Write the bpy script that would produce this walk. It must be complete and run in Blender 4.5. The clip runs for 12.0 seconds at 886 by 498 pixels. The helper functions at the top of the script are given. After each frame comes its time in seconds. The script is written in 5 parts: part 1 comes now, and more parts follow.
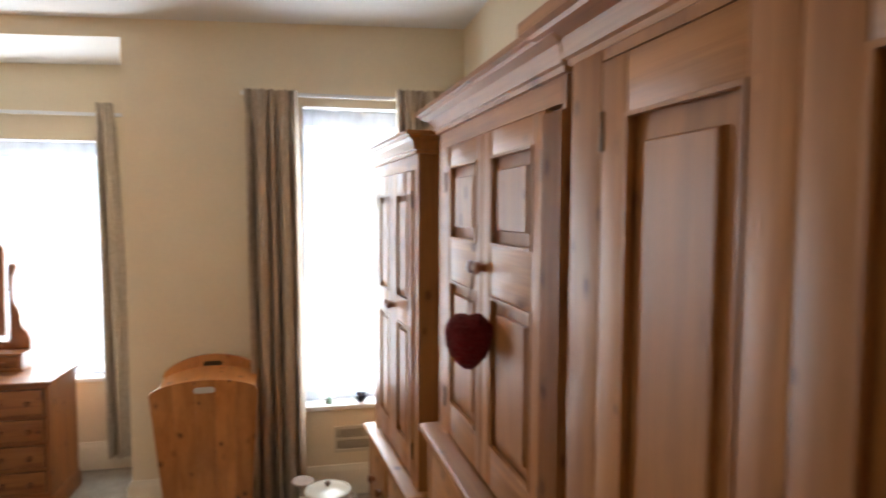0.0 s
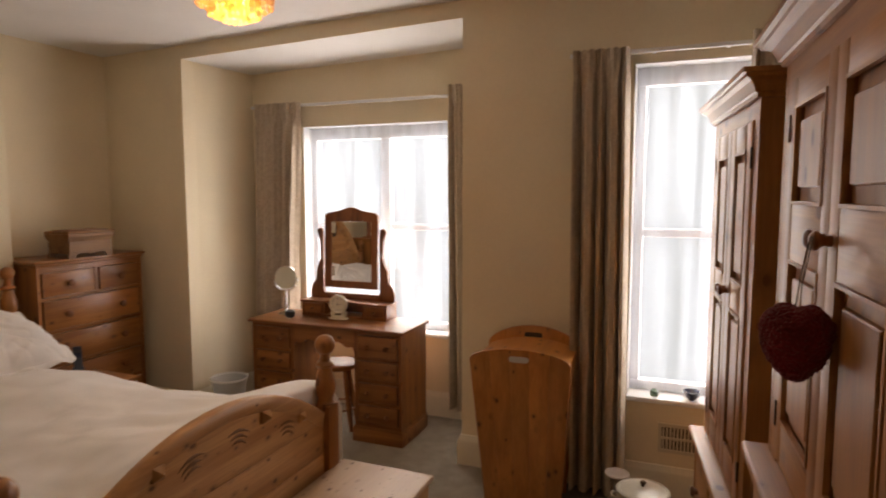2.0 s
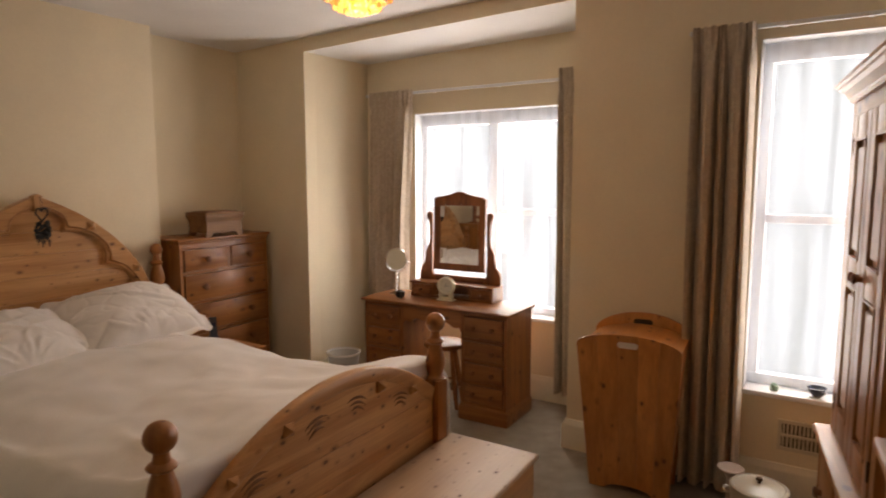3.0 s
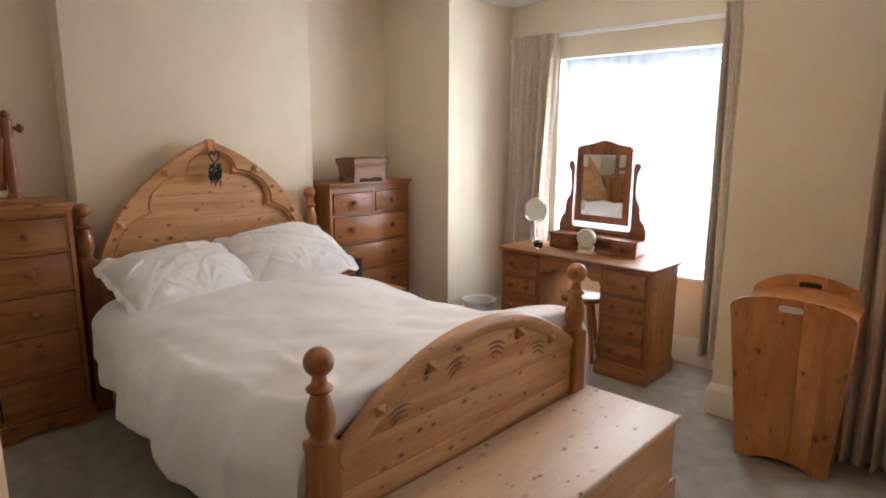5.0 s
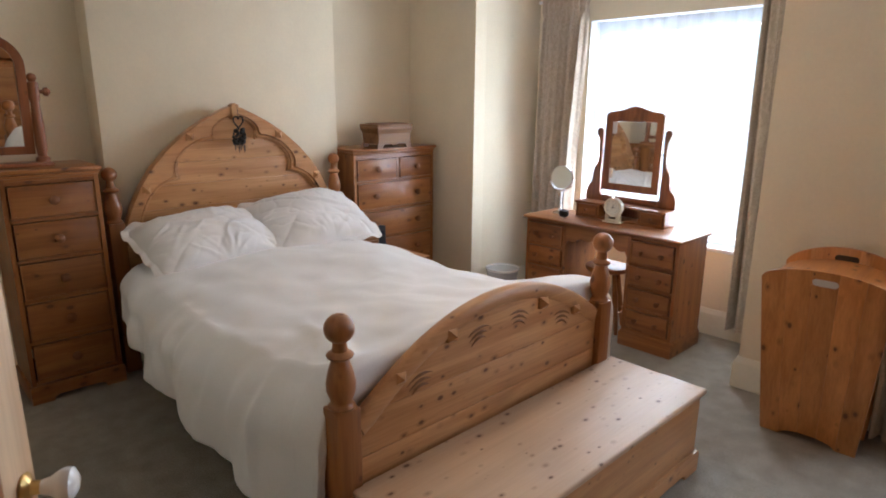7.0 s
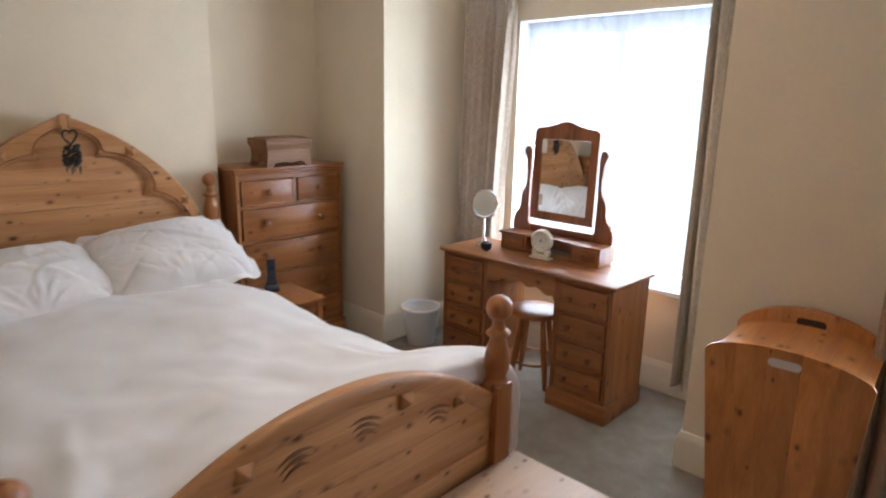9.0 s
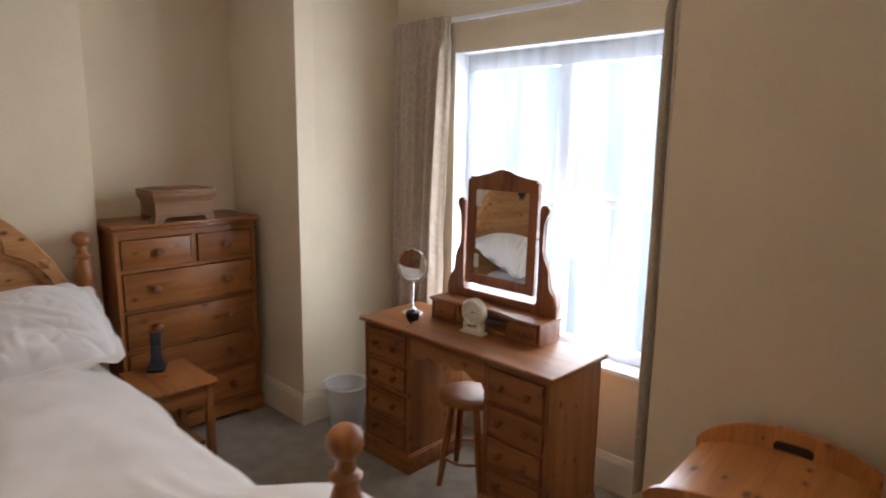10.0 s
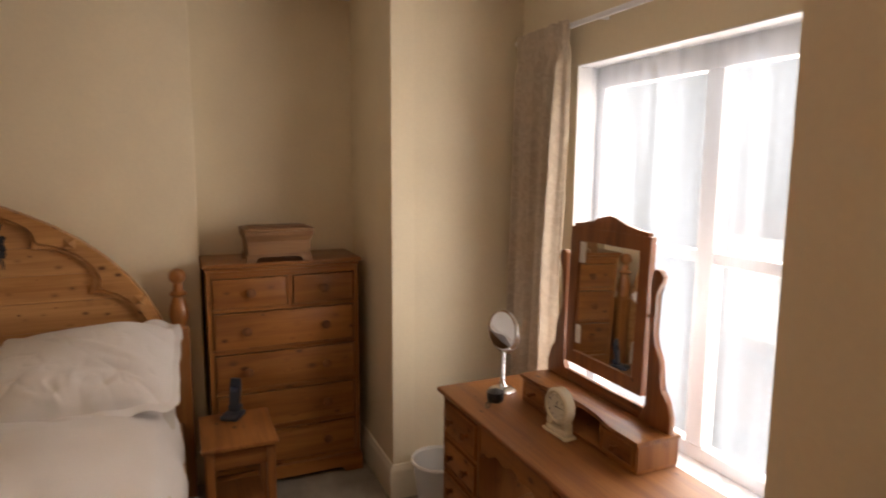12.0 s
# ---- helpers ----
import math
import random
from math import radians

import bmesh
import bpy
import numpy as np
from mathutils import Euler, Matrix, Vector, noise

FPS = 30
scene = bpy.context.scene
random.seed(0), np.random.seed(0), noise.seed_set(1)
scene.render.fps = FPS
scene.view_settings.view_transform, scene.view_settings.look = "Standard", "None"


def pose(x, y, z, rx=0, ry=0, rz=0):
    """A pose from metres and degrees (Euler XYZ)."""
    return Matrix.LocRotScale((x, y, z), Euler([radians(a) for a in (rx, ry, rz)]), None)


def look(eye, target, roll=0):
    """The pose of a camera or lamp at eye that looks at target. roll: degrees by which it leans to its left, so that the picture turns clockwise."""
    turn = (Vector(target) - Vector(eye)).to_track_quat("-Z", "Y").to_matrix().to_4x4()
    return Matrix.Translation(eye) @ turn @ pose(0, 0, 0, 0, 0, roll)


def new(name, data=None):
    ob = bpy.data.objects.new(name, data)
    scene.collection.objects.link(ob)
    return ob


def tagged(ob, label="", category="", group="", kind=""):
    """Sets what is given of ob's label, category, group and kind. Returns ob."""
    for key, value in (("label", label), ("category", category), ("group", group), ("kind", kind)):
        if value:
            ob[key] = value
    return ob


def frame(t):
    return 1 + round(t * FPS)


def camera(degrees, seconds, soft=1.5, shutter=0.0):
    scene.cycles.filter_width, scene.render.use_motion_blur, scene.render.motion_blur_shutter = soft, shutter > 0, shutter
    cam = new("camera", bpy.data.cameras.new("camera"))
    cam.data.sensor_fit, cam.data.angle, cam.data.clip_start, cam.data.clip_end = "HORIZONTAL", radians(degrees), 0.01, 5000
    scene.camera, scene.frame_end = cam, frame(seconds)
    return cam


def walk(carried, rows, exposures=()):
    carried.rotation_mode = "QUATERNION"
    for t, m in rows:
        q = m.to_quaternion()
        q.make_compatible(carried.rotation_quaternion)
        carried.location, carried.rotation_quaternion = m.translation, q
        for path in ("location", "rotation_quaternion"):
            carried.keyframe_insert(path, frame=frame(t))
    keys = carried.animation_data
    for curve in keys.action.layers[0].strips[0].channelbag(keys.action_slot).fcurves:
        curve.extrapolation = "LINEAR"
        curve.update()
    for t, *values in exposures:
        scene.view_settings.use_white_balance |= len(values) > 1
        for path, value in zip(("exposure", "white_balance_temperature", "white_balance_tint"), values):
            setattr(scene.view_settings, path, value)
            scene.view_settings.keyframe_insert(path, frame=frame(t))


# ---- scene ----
cam = camera(72.1, 12.0, 1.8, 0.5)
PATH = [
    (0, (0.399, 0.168, 1.723), (0.811, 2.121, 1.6), 0.2),
    (0.5, (0.443, 0.368, 1.717), (0.485, 2.363, 1.583), 0.0),
    (1, (0.515, 0.477, 1.692), (0.215, 2.449, 1.541), -0.1),
    (1.5, (0.565, 0.482, 1.67), (0.012, 2.397, 1.505), 0.0),
    (2, (0.603, 0.434, 1.658), (-0.134, 2.284, 1.475), 0.0),
    (2.5, (0.6, 0.384, 1.647), (-0.273, 2.172, 1.442), 0.1),
    (3, (0.603, 0.364, 1.639), (-0.433, 2.06, 1.415), 0.0),
    (3.5, (0.577, 0.362, 1.629), (-0.578, 1.975, 1.378), 0.2),
    (5.3, (0.543, 0.35, 1.606), (-0.839, 1.739, 1.206), 0.3),
    (5.5, (0.534, 0.349, 1.604), (-0.857, 1.726, 1.19), 0.4),
    (6, (0.533, 0.344, 1.602), (-0.87, 1.699, 1.161), 0.8),
    (6.5, (0.538, 0.346, 1.6), (-0.869, 1.692, 1.141), 0.7),
    (8.3, (0.455, 0.792, 1.637), (-0.905, 2.154, 1.093), 0.8),
    (8.5, (0.392, 0.900, 1.660), (-0.948, 2.283, 1.123), 1.0),
    (9, (0.319, 1.19, 1.658), (-1.02, 2.599, 1.186), 1.2),
    (9.5, (0.278, 1.551, 1.683), (-1.068, 2.975, 1.284), 0.9),
    (10, (0.21, 1.945, 1.697), (-1.156, 3.362, 1.342), 0.9),
    (10.5, (0.178, 2.281, 1.696), (-1.217, 3.676, 1.362), 0.9),
    (11, (0.174, 2.516, 1.705), (-1.311, 3.82, 1.401), 1.0),
    (11.5, (0.141, 2.741, 1.697), (-1.529, 3.805, 1.417), 0.8),
    (12, (0.098, 2.873, 1.728), (-1.718, 3.666, 1.459), 0.3),
]
EXPOSURES = [(0, 1.5, 6550, 12), (1, 0.45, 7200, 18), (1.5, 0.43, 8200, 23), (2.5, 0.46, 8500, 24), (3.0, 0.53, 8500, 24), (3.7, 1.08, 8500, 24), (5.3, 1.42, 5950, 12), (6.7, 1.38, 5850, 12), (8.5, 1.38, 5850, 12), (9.5, 1.02, 5950, 13), (10.5, 0.42, 7400, 21), (11, 0.39, 8200, 24), (12, 0.36, 8500, 24)]
walk(cam, [(t, look(eye, target, roll)) for t, eye, target, roll in PATH], EXPOSURES)

# ---- world and lights ----
world = bpy.data.worlds.new("overcast")
scene.world = world
world.use_nodes = True
wn = world.node_tree
sky = wn.nodes.new("ShaderNodeTexSky")
sky.sky_type, sky.sun_disc = "NISHITA", False
sky.sun_elevation, sky.sun_rotation = radians(38), radians(150)
sky.dust_density = 3.0
wn.links.new(sky.outputs[0], wn.nodes["Background"].inputs[0])
wn.nodes["Background"].inputs[1].default_value = 0.12


def lamp(name, kind, m, energy, color, **kw):
    li = bpy.data.lights.new(name, kind)
    li.energy, li.color = energy, color
    if kind == "AREA":
        li.shape, li.size, li.size_y = "RECTANGLE", kw["size"], kw["size_y"]
    elif kind == "POINT":
        li.shadow_soft_size = kw["radius"]
    elif kind == "SUN":
        li.angle = kw["angle"]
    ob = new(name, li)
    ob.matrix_basis = m
    return ob


# overcast sky seen through the two window openings
lamp("sky_bay_window", "AREA", pose(-1.59, 4.745, 1.40, -90, 0, 0), 40.5, (0.90, 0.95, 1.0), size=1.22, size_y=1.54)
lamp("sky_narrow_window", "AREA", pose(0.66, 4.06, 1.445, -90, 0, 0), 19.0, (0.90, 0.95, 1.0), size=0.64, size_y=1.76)
lamp("sun", "SUN", look((2, -6, 9), (0, 0, 0)), 0.8, (1.0, 0.95, 0.88), angle=radians(12))
lamp("pendant_bulb", "POINT", pose(-1.16, 2.53, 2.46), 9.0, (1.0, 0.70, 0.40), radius=0.05)


# ---- helpers for meshes ----
def finish(bm, name, mat, sharp=35):
    bmesh.ops.recalc_face_normals(bm, faces=bm.faces)
    me = bpy.data.meshes.new(name)
    bm.to_mesh(me)
    bm.free()
    for p in me.polygons:
        p.use_smooth = True
    me.set_sharp_from_angle(angle=radians(sharp))
    me.materials.append(mat)
    return me


def part(name, bm, mat, parent, label="", sharp=35):
    ob = new(name, finish(bm, name, mat, sharp))
    ob.parent = parent
    if label:
        tagged(ob, label)
    return ob


def thing(name, m, label, category, group=""):
    ob = new(name)
    ob.empty_display_size = 0.1
    ob.matrix_basis = m
    return tagged(ob, label, category, group)


def solid(name, bm, mat, label, category, kind="", m=None, group="", sharp=35):
    ob = new(name, finish(bm, name, mat, sharp))
    if m is not None:
        ob.matrix_basis = m
    return tagged(ob, label, category, group, kind)


def NB():
    return bmesh.new()


def box(bm, x0, x1, y0, y1, z0, z1, b=0.0, seg=2):
    vs = [bm.verts.new(c) for c in ((x0, y0, z0), (x1, y0, z0), (x1, y1, z0), (x0, y1, z0), (x0, y0, z1), (x1, y0, z1), (x1, y1, z1), (x0, y1, z1))]
    fs = [bm.faces.new([vs[i] for i in f]) for f in ((3, 2, 1, 0), (4, 5, 6, 7), (0, 1, 5, 4), (1, 2, 6, 5), (2, 3, 7, 6), (3, 0, 4, 7))]
    if b > 0:
        es = list({e for f in fs for e in f.edges})
        bmesh.ops.bevel(bm, geom=es, offset=b, segments=seg, affect="EDGES", profile=0.5)
    return bm


def lathe(bm, prof, m=None, seg=20, cap=True):
    """prof: (radius, height) pairs turned about local z, put in place by m."""
    m = m or Matrix()
    rings = []
    for r, z in prof:
        rings.append([bm.verts.new(m @ Vector((r * math.cos(2 * math.pi * i / seg), r * math.sin(2 * math.pi * i / seg), z))) for i in range(seg)])
    for a, c in zip(rings, rings[1:]):
        for i in range(seg):
            bm.faces.new((a[i], a[(i + 1) % seg], c[(i + 1) % seg], c[i]))
    if cap:
        bm.faces.new(rings[0][::-1])
        bm.faces.new(rings[-1])
    return bm


def prism(bm, pts, d0, d1, axes="xzy", b=0.0):
    """A flat outline pts (u, v) given depth from d0 to d1. axes: which axis u, v and depth run along."""
    def put(u, v, d):
        c = dict(zip(axes, (u, v, d)))
        return (c["x"], c["y"], c["z"])
    a = [bm.verts.new(put(u, v, d0)) for u, v in pts]
    c = [bm.verts.new(put(u, v, d1)) for u, v in pts]
    n = len(pts)
    f0, f1 = bm.faces.new(a), bm.faces.new(c[::-1])
    for i in range(n):
        bm.faces.new((a[i], c[i], c[(i + 1) % n], a[(i + 1) % n]))
    if b > 0:
        bmesh.ops.bevel(bm, geom=list(f0.edges) + list(f1.edges), offset=b, segments=2, affect="EDGES", profile=0.5)
    return bm


def ring_prism(bm, outer, inner, d0, d1, axes="xzy"):
    """A flat ring between two outlines of the same count, with depth."""
    def put(u, v, d):
        c = dict(zip(axes, (u, v, d)))
        return (c["x"], c["y"], c["z"])
    L = [[bm.verts.new(put(u, v, d)) for u, v in o] for d in (d0, d1) for o in (outer, inner)]
    n = len(outer)
    for i in range(n):
        j = (i + 1) % n
        bm.faces.new((L[0][i], L[0][j], L[1][j], L[1][i]))
        bm.faces.new((L[2][i], L[3][i], L[3][j], L[2][j]))
        bm.faces.new((L[0][i], L[2][i], L[2][j], L[0][j]))
        bm.faces.new((L[1][i], L[1][j], L[3][j], L[3][i]))
    return bm


def tube(bm, pts, r, seg=10):
    pts = [Vector(p) for p in pts]
    rings = []
    for i, p in enumerate(pts):
        d = (pts[min(i + 1, len(pts) - 1)] - pts[max(i - 1, 0)]).normalized()
        u = d.cross(Vector((0, 0, 1)) if abs(d.z) < 0.9 else Vector((1, 0, 0))).normalized()
        w = d.cross(u)
        rr = r[i] if isinstance(r, (list, tuple)) else r
        rings.append([bm.verts.new(p + rr * (math.cos(2 * math.pi * k / seg) * u + math.sin(2 * math.pi * k / seg) * w)) for k in range(seg)])
    for a, c in zip(rings, rings[1:]):
        for k in range(seg):
            bm.faces.new((a[k], a[(k + 1) % seg], c[(k + 1) % seg], c[k]))
    bm.faces.new(rings[0][::-1])
    bm.faces.new(rings[-1])
    return bm


def sweep(bm, prof, path, close=False):
    """A moulding: prof (out, up) pairs swept along path of (x, y) at height 0, out to the right of the way walked."""
    n = len(path)
    rows = []
    for i, (x, y) in enumerate(path):
        a = Vector(path[max(i - 1, 0)])
        c = Vector(path[min(i + 1, n - 1)])
        p = Vector((x, y))
        d0 = (p - a).normalized() if i > 0 else (c - p).normalized()
        d1 = (c - p).normalized() if i < n - 1 else d0
        n0, n1 = Vector((d0.y, -d0.x)), Vector((d1.y, -d1.x))
        mid = (n0 + n1).normalized()
        k = 1 / max(0.3, mid.dot(n0))
        rows.append([bm.verts.new((x + mid.x * o * k, y + mid.y * o * k, z)) for o, z in prof])
    for a, c in zip(rows, rows[1:]):
        for j in range(len(prof)):
            q = (j + 1) % len(prof)
            bm.faces.new((a[j], c[j], c[q], a[q]))
    bm.faces.new(rows[0])
    bm.faces.new(rows[-1][::-1])
    return bm


def grid(bm, nu, nv, f):
    vs = [[bm.verts.new(f(i / nu, j / nv)) for j in range(nv + 1)] for i in range(nu + 1)]
    for i in range(nu):
        for j in range(nv):
            bm.faces.new((vs[i][j], vs[i + 1][j], vs[i + 1][j + 1], vs[i][j + 1]))
    return vs


def thicken(bm, th):
    """Give an open sheet a back at th behind it and close its edges."""
    bm.normal_update()
    front, rim = list(bm.faces), [e for e in bm.edges if len(e.link_faces) == 1]
    back = {v: bm.verts.new(v.co - v.normal * th) for v in list(bm.verts)}
    for f in front:
        bm.faces.new([back[v] for v in f.verts][::-1])
    for e in rim:
        p, q = e.verts
        bm.faces.new((p, q, back[q], back[p]))


def arc(cx, cy, rx, ry, a0, a1, n):
    return [(cx + rx * math.cos(radians(a0 + (a1 - a0) * i / n)), cy + ry * math.sin(radians(a0 + (a1 - a0) * i / n))) for i in range(n + 1)]


# ---- materials ----
def material(name):
    m = bpy.data.materials.new(name)
    m.use_nodes = True
    nt = m.node_tree
    nt.nodes.clear()
    out = nt.nodes.new("ShaderNodeOutputMaterial")
    bsdf = nt.nodes.new("ShaderNodeBsdfPrincipled")
    nt.links.new(bsdf.outputs[0], out.inputs[0])
    return m, nt, bsdf, out


def node(nt, kind, **kw):
    n = nt.nodes.new(kind)
    for k, v in kw.items():
        n.inputs[k.replace("_", " ")].default_value = v
    return n


def ramp(nt, fac, stops, mode="LINEAR"):
    r = nt.nodes.new("ShaderNodeValToRGB")
    r.color_ramp.interpolation = mode
    els = r.color_ramp.elements
    while len(els) < len(stops):
        els.new(0.5)
    for e, (p, c) in zip(els, stops):
        e.position = p
        e.color = (*c, 1) if len(c) == 3 else c
    nt.links.new(fac, r.inputs[0])
    return r


def mixc(nt, fac, a, b, blend="MIX"):
    m = nt.nodes.new("ShaderNodeMix")
    m.data_type, m.blend_type = "RGBA", blend
    for s, v in ((m.inputs[0], fac), (m.inputs[6], a), (m.inputs[7], b)):
        if isinstance(v, (int, float)):
            s.default_value = v
        elif isinstance(v, tuple):
            s.default_value = (*v, 1)
        else:
            nt.links.new(v, s)
    return m.outputs[2]


def math_node(nt, op, a, b=0.0):
    m = nt.nodes.new("ShaderNodeMath")
    m.operation = op
    for s, v in zip(m.inputs, (a, b)):
        if isinstance(v, (int, float)):
            s.default_value = v
        else:
            nt.links.new(v, s)
    return m.outputs[0]


def bump(nt, height, strength, distance, bsdf):
    b = nt.nodes.new("ShaderNodeBump")
    b.inputs["Strength"].default_value, b.inputs["Distance"].default_value = strength, distance
    nt.links.new(height, b.inputs["Height"])
    nt.links.new(b.outputs[0], bsdf.inputs["Normal"])


def pine(name, light, dark, axis="x", rough=0.38, knots=1.0, coat=0.15, small=1.2, lines=0.55):
    """Waxed knotty pine whose grain runs along the given axis."""
    m, nt, bsdf, _ = material(name)
    tc = nt.nodes.new("ShaderNodeTexCoord")
    oi = nt.nodes.new("ShaderNodeObjectInfo")
    off = nt.nodes.new("ShaderNodeVectorMath")
    off.operation = "SCALE"
    off.inputs[0].default_value = (3.1, 5.3, 7.7)
    nt.links.new(oi.outputs["Random"], off.inputs["Scale"])
    add = nt.nodes.new("ShaderNodeVectorMath")
    nt.links.new(tc.outputs["Object"], add.inputs[0])
    nt.links.new(off.outputs[0], add.inputs[1])
    # knots: sparse dark spots, slightly long in the grain
    km = nt.nodes.new("ShaderNodeMapping")
    km.inputs["Scale"].default_value = tuple((7.5 if a == axis else 12.0) * small for a in "xyz")
    nt.links.new(add.outputs[0], km.inputs[0])
    vor = node(nt, "ShaderNodeTexVoronoi", Scale=1.0, Randomness=1.0)
    nt.links.new(km.outputs[0], vor.inputs["Vector"])
    sc = nt.nodes.new("ShaderNodeSeparateColor")
    nt.links.new(vor.outputs["Color"], sc.inputs[0])
    size = math_node(nt, "MULTIPLY_ADD", math_node(nt, "POWER", sc.outputs[1], 1.2), 1.3)
    size.node.inputs[2].default_value = 0.35
    kr = ramp(nt, math_node(nt, "DIVIDE", vor.outputs["Distance"], size), [(0.0, (1, 1, 1)), (0.09, (0.95, 0.95, 0.95)), (0.14, (0.30, 0.30, 0.30)), (0.26, (0, 0, 0))])
    # grain: lines that bend round the knots
    gm = nt.nodes.new("ShaderNodeMapping")
    gm.inputs["Scale"].default_value = tuple(1.1 if a == axis else 17.0 for a in "xyz")
    nt.links.new(add.outputs[0], gm.inputs[0])
    warp = nt.nodes.new("ShaderNodeVectorMath")
    warp.operation = "MULTIPLY_ADD"
    nt.links.new(kr.outputs[0], warp.inputs[0])
    warp.inputs[1].default_value = (0.5, 0.5, 0.5)
    nt.links.new(gm.outputs[0], warp.inputs[2])
    g1 = node(nt, "ShaderNodeTexNoise", Scale=1.0, Detail=4.0, Roughness=0.55, Distortion=0.6)
    nt.links.new(warp.outputs[0], g1.inputs["Vector"])
    fm = nt.nodes.new("ShaderNodeMapping")
    fm.inputs["Scale"].default_value = tuple(5.0 if a == axis else 130.0 for a in "xyz")
    nt.links.new(add.outputs[0], fm.inputs[0])
    g2 = node(nt, "ShaderNodeTexNoise", Scale=1.0, Detail=2.0, Roughness=0.6)
    nt.links.new(fm.outputs[0], g2.inputs["Vector"])
    broad = node(nt, "ShaderNodeTexNoise", Scale=1.7, Detail=2.0)
    nt.links.new(add.outputs[0], broad.inputs["Vector"])
    mid = tuple((a + b) / 2 for a, b in zip(light, dark))
    col = ramp(nt, g1.outputs[0], [(0.30, dark), (0.46, mid), (0.56, light), (0.75, tuple(min(1, c * 1.08) for c in light))]).outputs[0]
    fine = ramp(nt, g2.outputs[0], [(0.35, (0.80, 0.76, 0.70)), (0.6, (1, 1, 1))]).outputs[0]
    col = mixc(nt, lines, col, fine, "MULTIPLY")
    bc = ramp(nt, broad.outputs[0], [(0.3, (0.84, 0.80, 0.76)), (0.7, (1.08, 1.05, 1.02))]).outputs[0]
    col = mixc(nt, 0.8, col, bc, "MULTIPLY")
    tone = ramp(nt, oi.outputs["Random"], [(0.0, (0.88, 0.85, 0.82)), (1.0, (1.07, 1.04, 1.0))]).outputs[0]
    col = mixc(nt, 1.0, col, tone, "MULTIPLY")
    keep = ramp(nt, sc.outputs[0], [(0.14, (0, 0, 0)), (0.22, (1, 1, 1))])
    kf = math_node(nt, "MULTIPLY", kr.outputs[0], math_node(nt, "MULTIPLY", keep.outputs[0], 0.9 * knots))
    col = mixc(nt, kf, col, (0.085, 0.026, 0.008))
    nt.links.new(col, bsdf.inputs["Base Color"])
    rr = math_node(nt, "MULTIPLY_ADD", g1.outputs[0], 0.22)
    rr.node.inputs[2].default_value = rough - 0.11
    nt.links.new(rr, bsdf.inputs["Roughness"])
    bsdf.inputs["Coat Weight"].default_value = coat
    bsdf.inputs["Coat Roughness"].default_value = 0.3
    bump(nt, g2.outputs[0], 0.12, 0.002, bsdf)
    return m


def pine_set(name, light, dark, **kw):
    return {a: pine(name + "_" + a, light, dark, a, **kw) for a in "xyz"}


def plain(name, color, rough=0.5, metal=0.0, var=0.12, scale=30.0, bumpy=0.1, dist=0.002, coat=0.0, sheen=0.0, fine=0.0):
    m, nt, bsdf, _ = material(name)
    tc = nt.nodes.new("ShaderNodeTexCoord")
    n1 = node(nt, "ShaderNodeTexNoise", Scale=scale, Detail=3.0)
    n2 = node(nt, "ShaderNodeTexNoise", Scale=scale * 0.06, Detail=2.0)
    nt.links.new(tc.outputs["Object"], n1.inputs["Vector"])
    nt.links.new(tc.outputs["Object"], n2.inputs["Vector"])
    lo, hi = tuple(c * (1 - var) for c in color), tuple(min(1, c * (1 + var * 0.6)) for c in color)
    col = ramp(nt, n2.outputs[0], [(0.3, lo), (0.7, hi)]).outputs[0]
    fr = ramp(nt, n1.outputs[0], [(0.3, (1 - var - fine,) * 3), (0.7, (1, 1, 1))]).outputs[0]
    col = mixc(nt, 1.0, col, fr, "MULTIPLY")
    nt.links.new(col, bsdf.inputs["Base Color"])
    bsdf.inputs["Roughness"].default_value = rough
    bsdf.inputs["Metallic"].default_value = metal
    bsdf.inputs["Coat Weight"].default_value = coat
    if sheen:
        bsdf.inputs["Sheen Weight"].default_value = sheen
    if bumpy:
        bump(nt, n1.outputs[0], bumpy, dist, bsdf)
    return m


PINE = pine_set("pine_honey", (0.58, 0.325, 0.145), (0.43, 0.208, 0.078), small=1.7)
PINE_TABLE = pine_set("pine_amber", (0.36, 0.150, 0.049), (0.225, 0.080, 0.024), rough=0.45, coat=0.06, small=1.3)
PINE_CHEST = pine_set("pine_orange", (0.36, 0.150, 0.044), (0.24, 0.088, 0.024), small=1.35)
PINE_BIN = pine_set("pine_laundry_bin", (0.64, 0.290, 0.090), (0.49, 0.200, 0.054), small=1.5)
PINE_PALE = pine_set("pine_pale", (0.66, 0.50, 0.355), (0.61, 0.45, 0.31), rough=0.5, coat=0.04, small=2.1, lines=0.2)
PINE_WARD = pine_set("pine_wardrobe", (0.46, 0.215, 0.072), (0.325, 0.136, 0.042), rough=0.47, knots=0.8, coat=0.04, small=0.9)
PINE_DOOR = pine_set("pine_stripped", (0.76, 0.59, 0.40), (0.62, 0.43, 0.26), knots=0.4)
PINE_RED = pine_set("pine_mirror", (0.29, 0.105, 0.038), (0.15, 0.048, 0.018))
BROWN_BOX = pine_set("brown_carved_wood", (0.27, 0.145, 0.066), (0.17, 0.080, 0.033), knots=0.0, rough=0.55, coat=0.0)

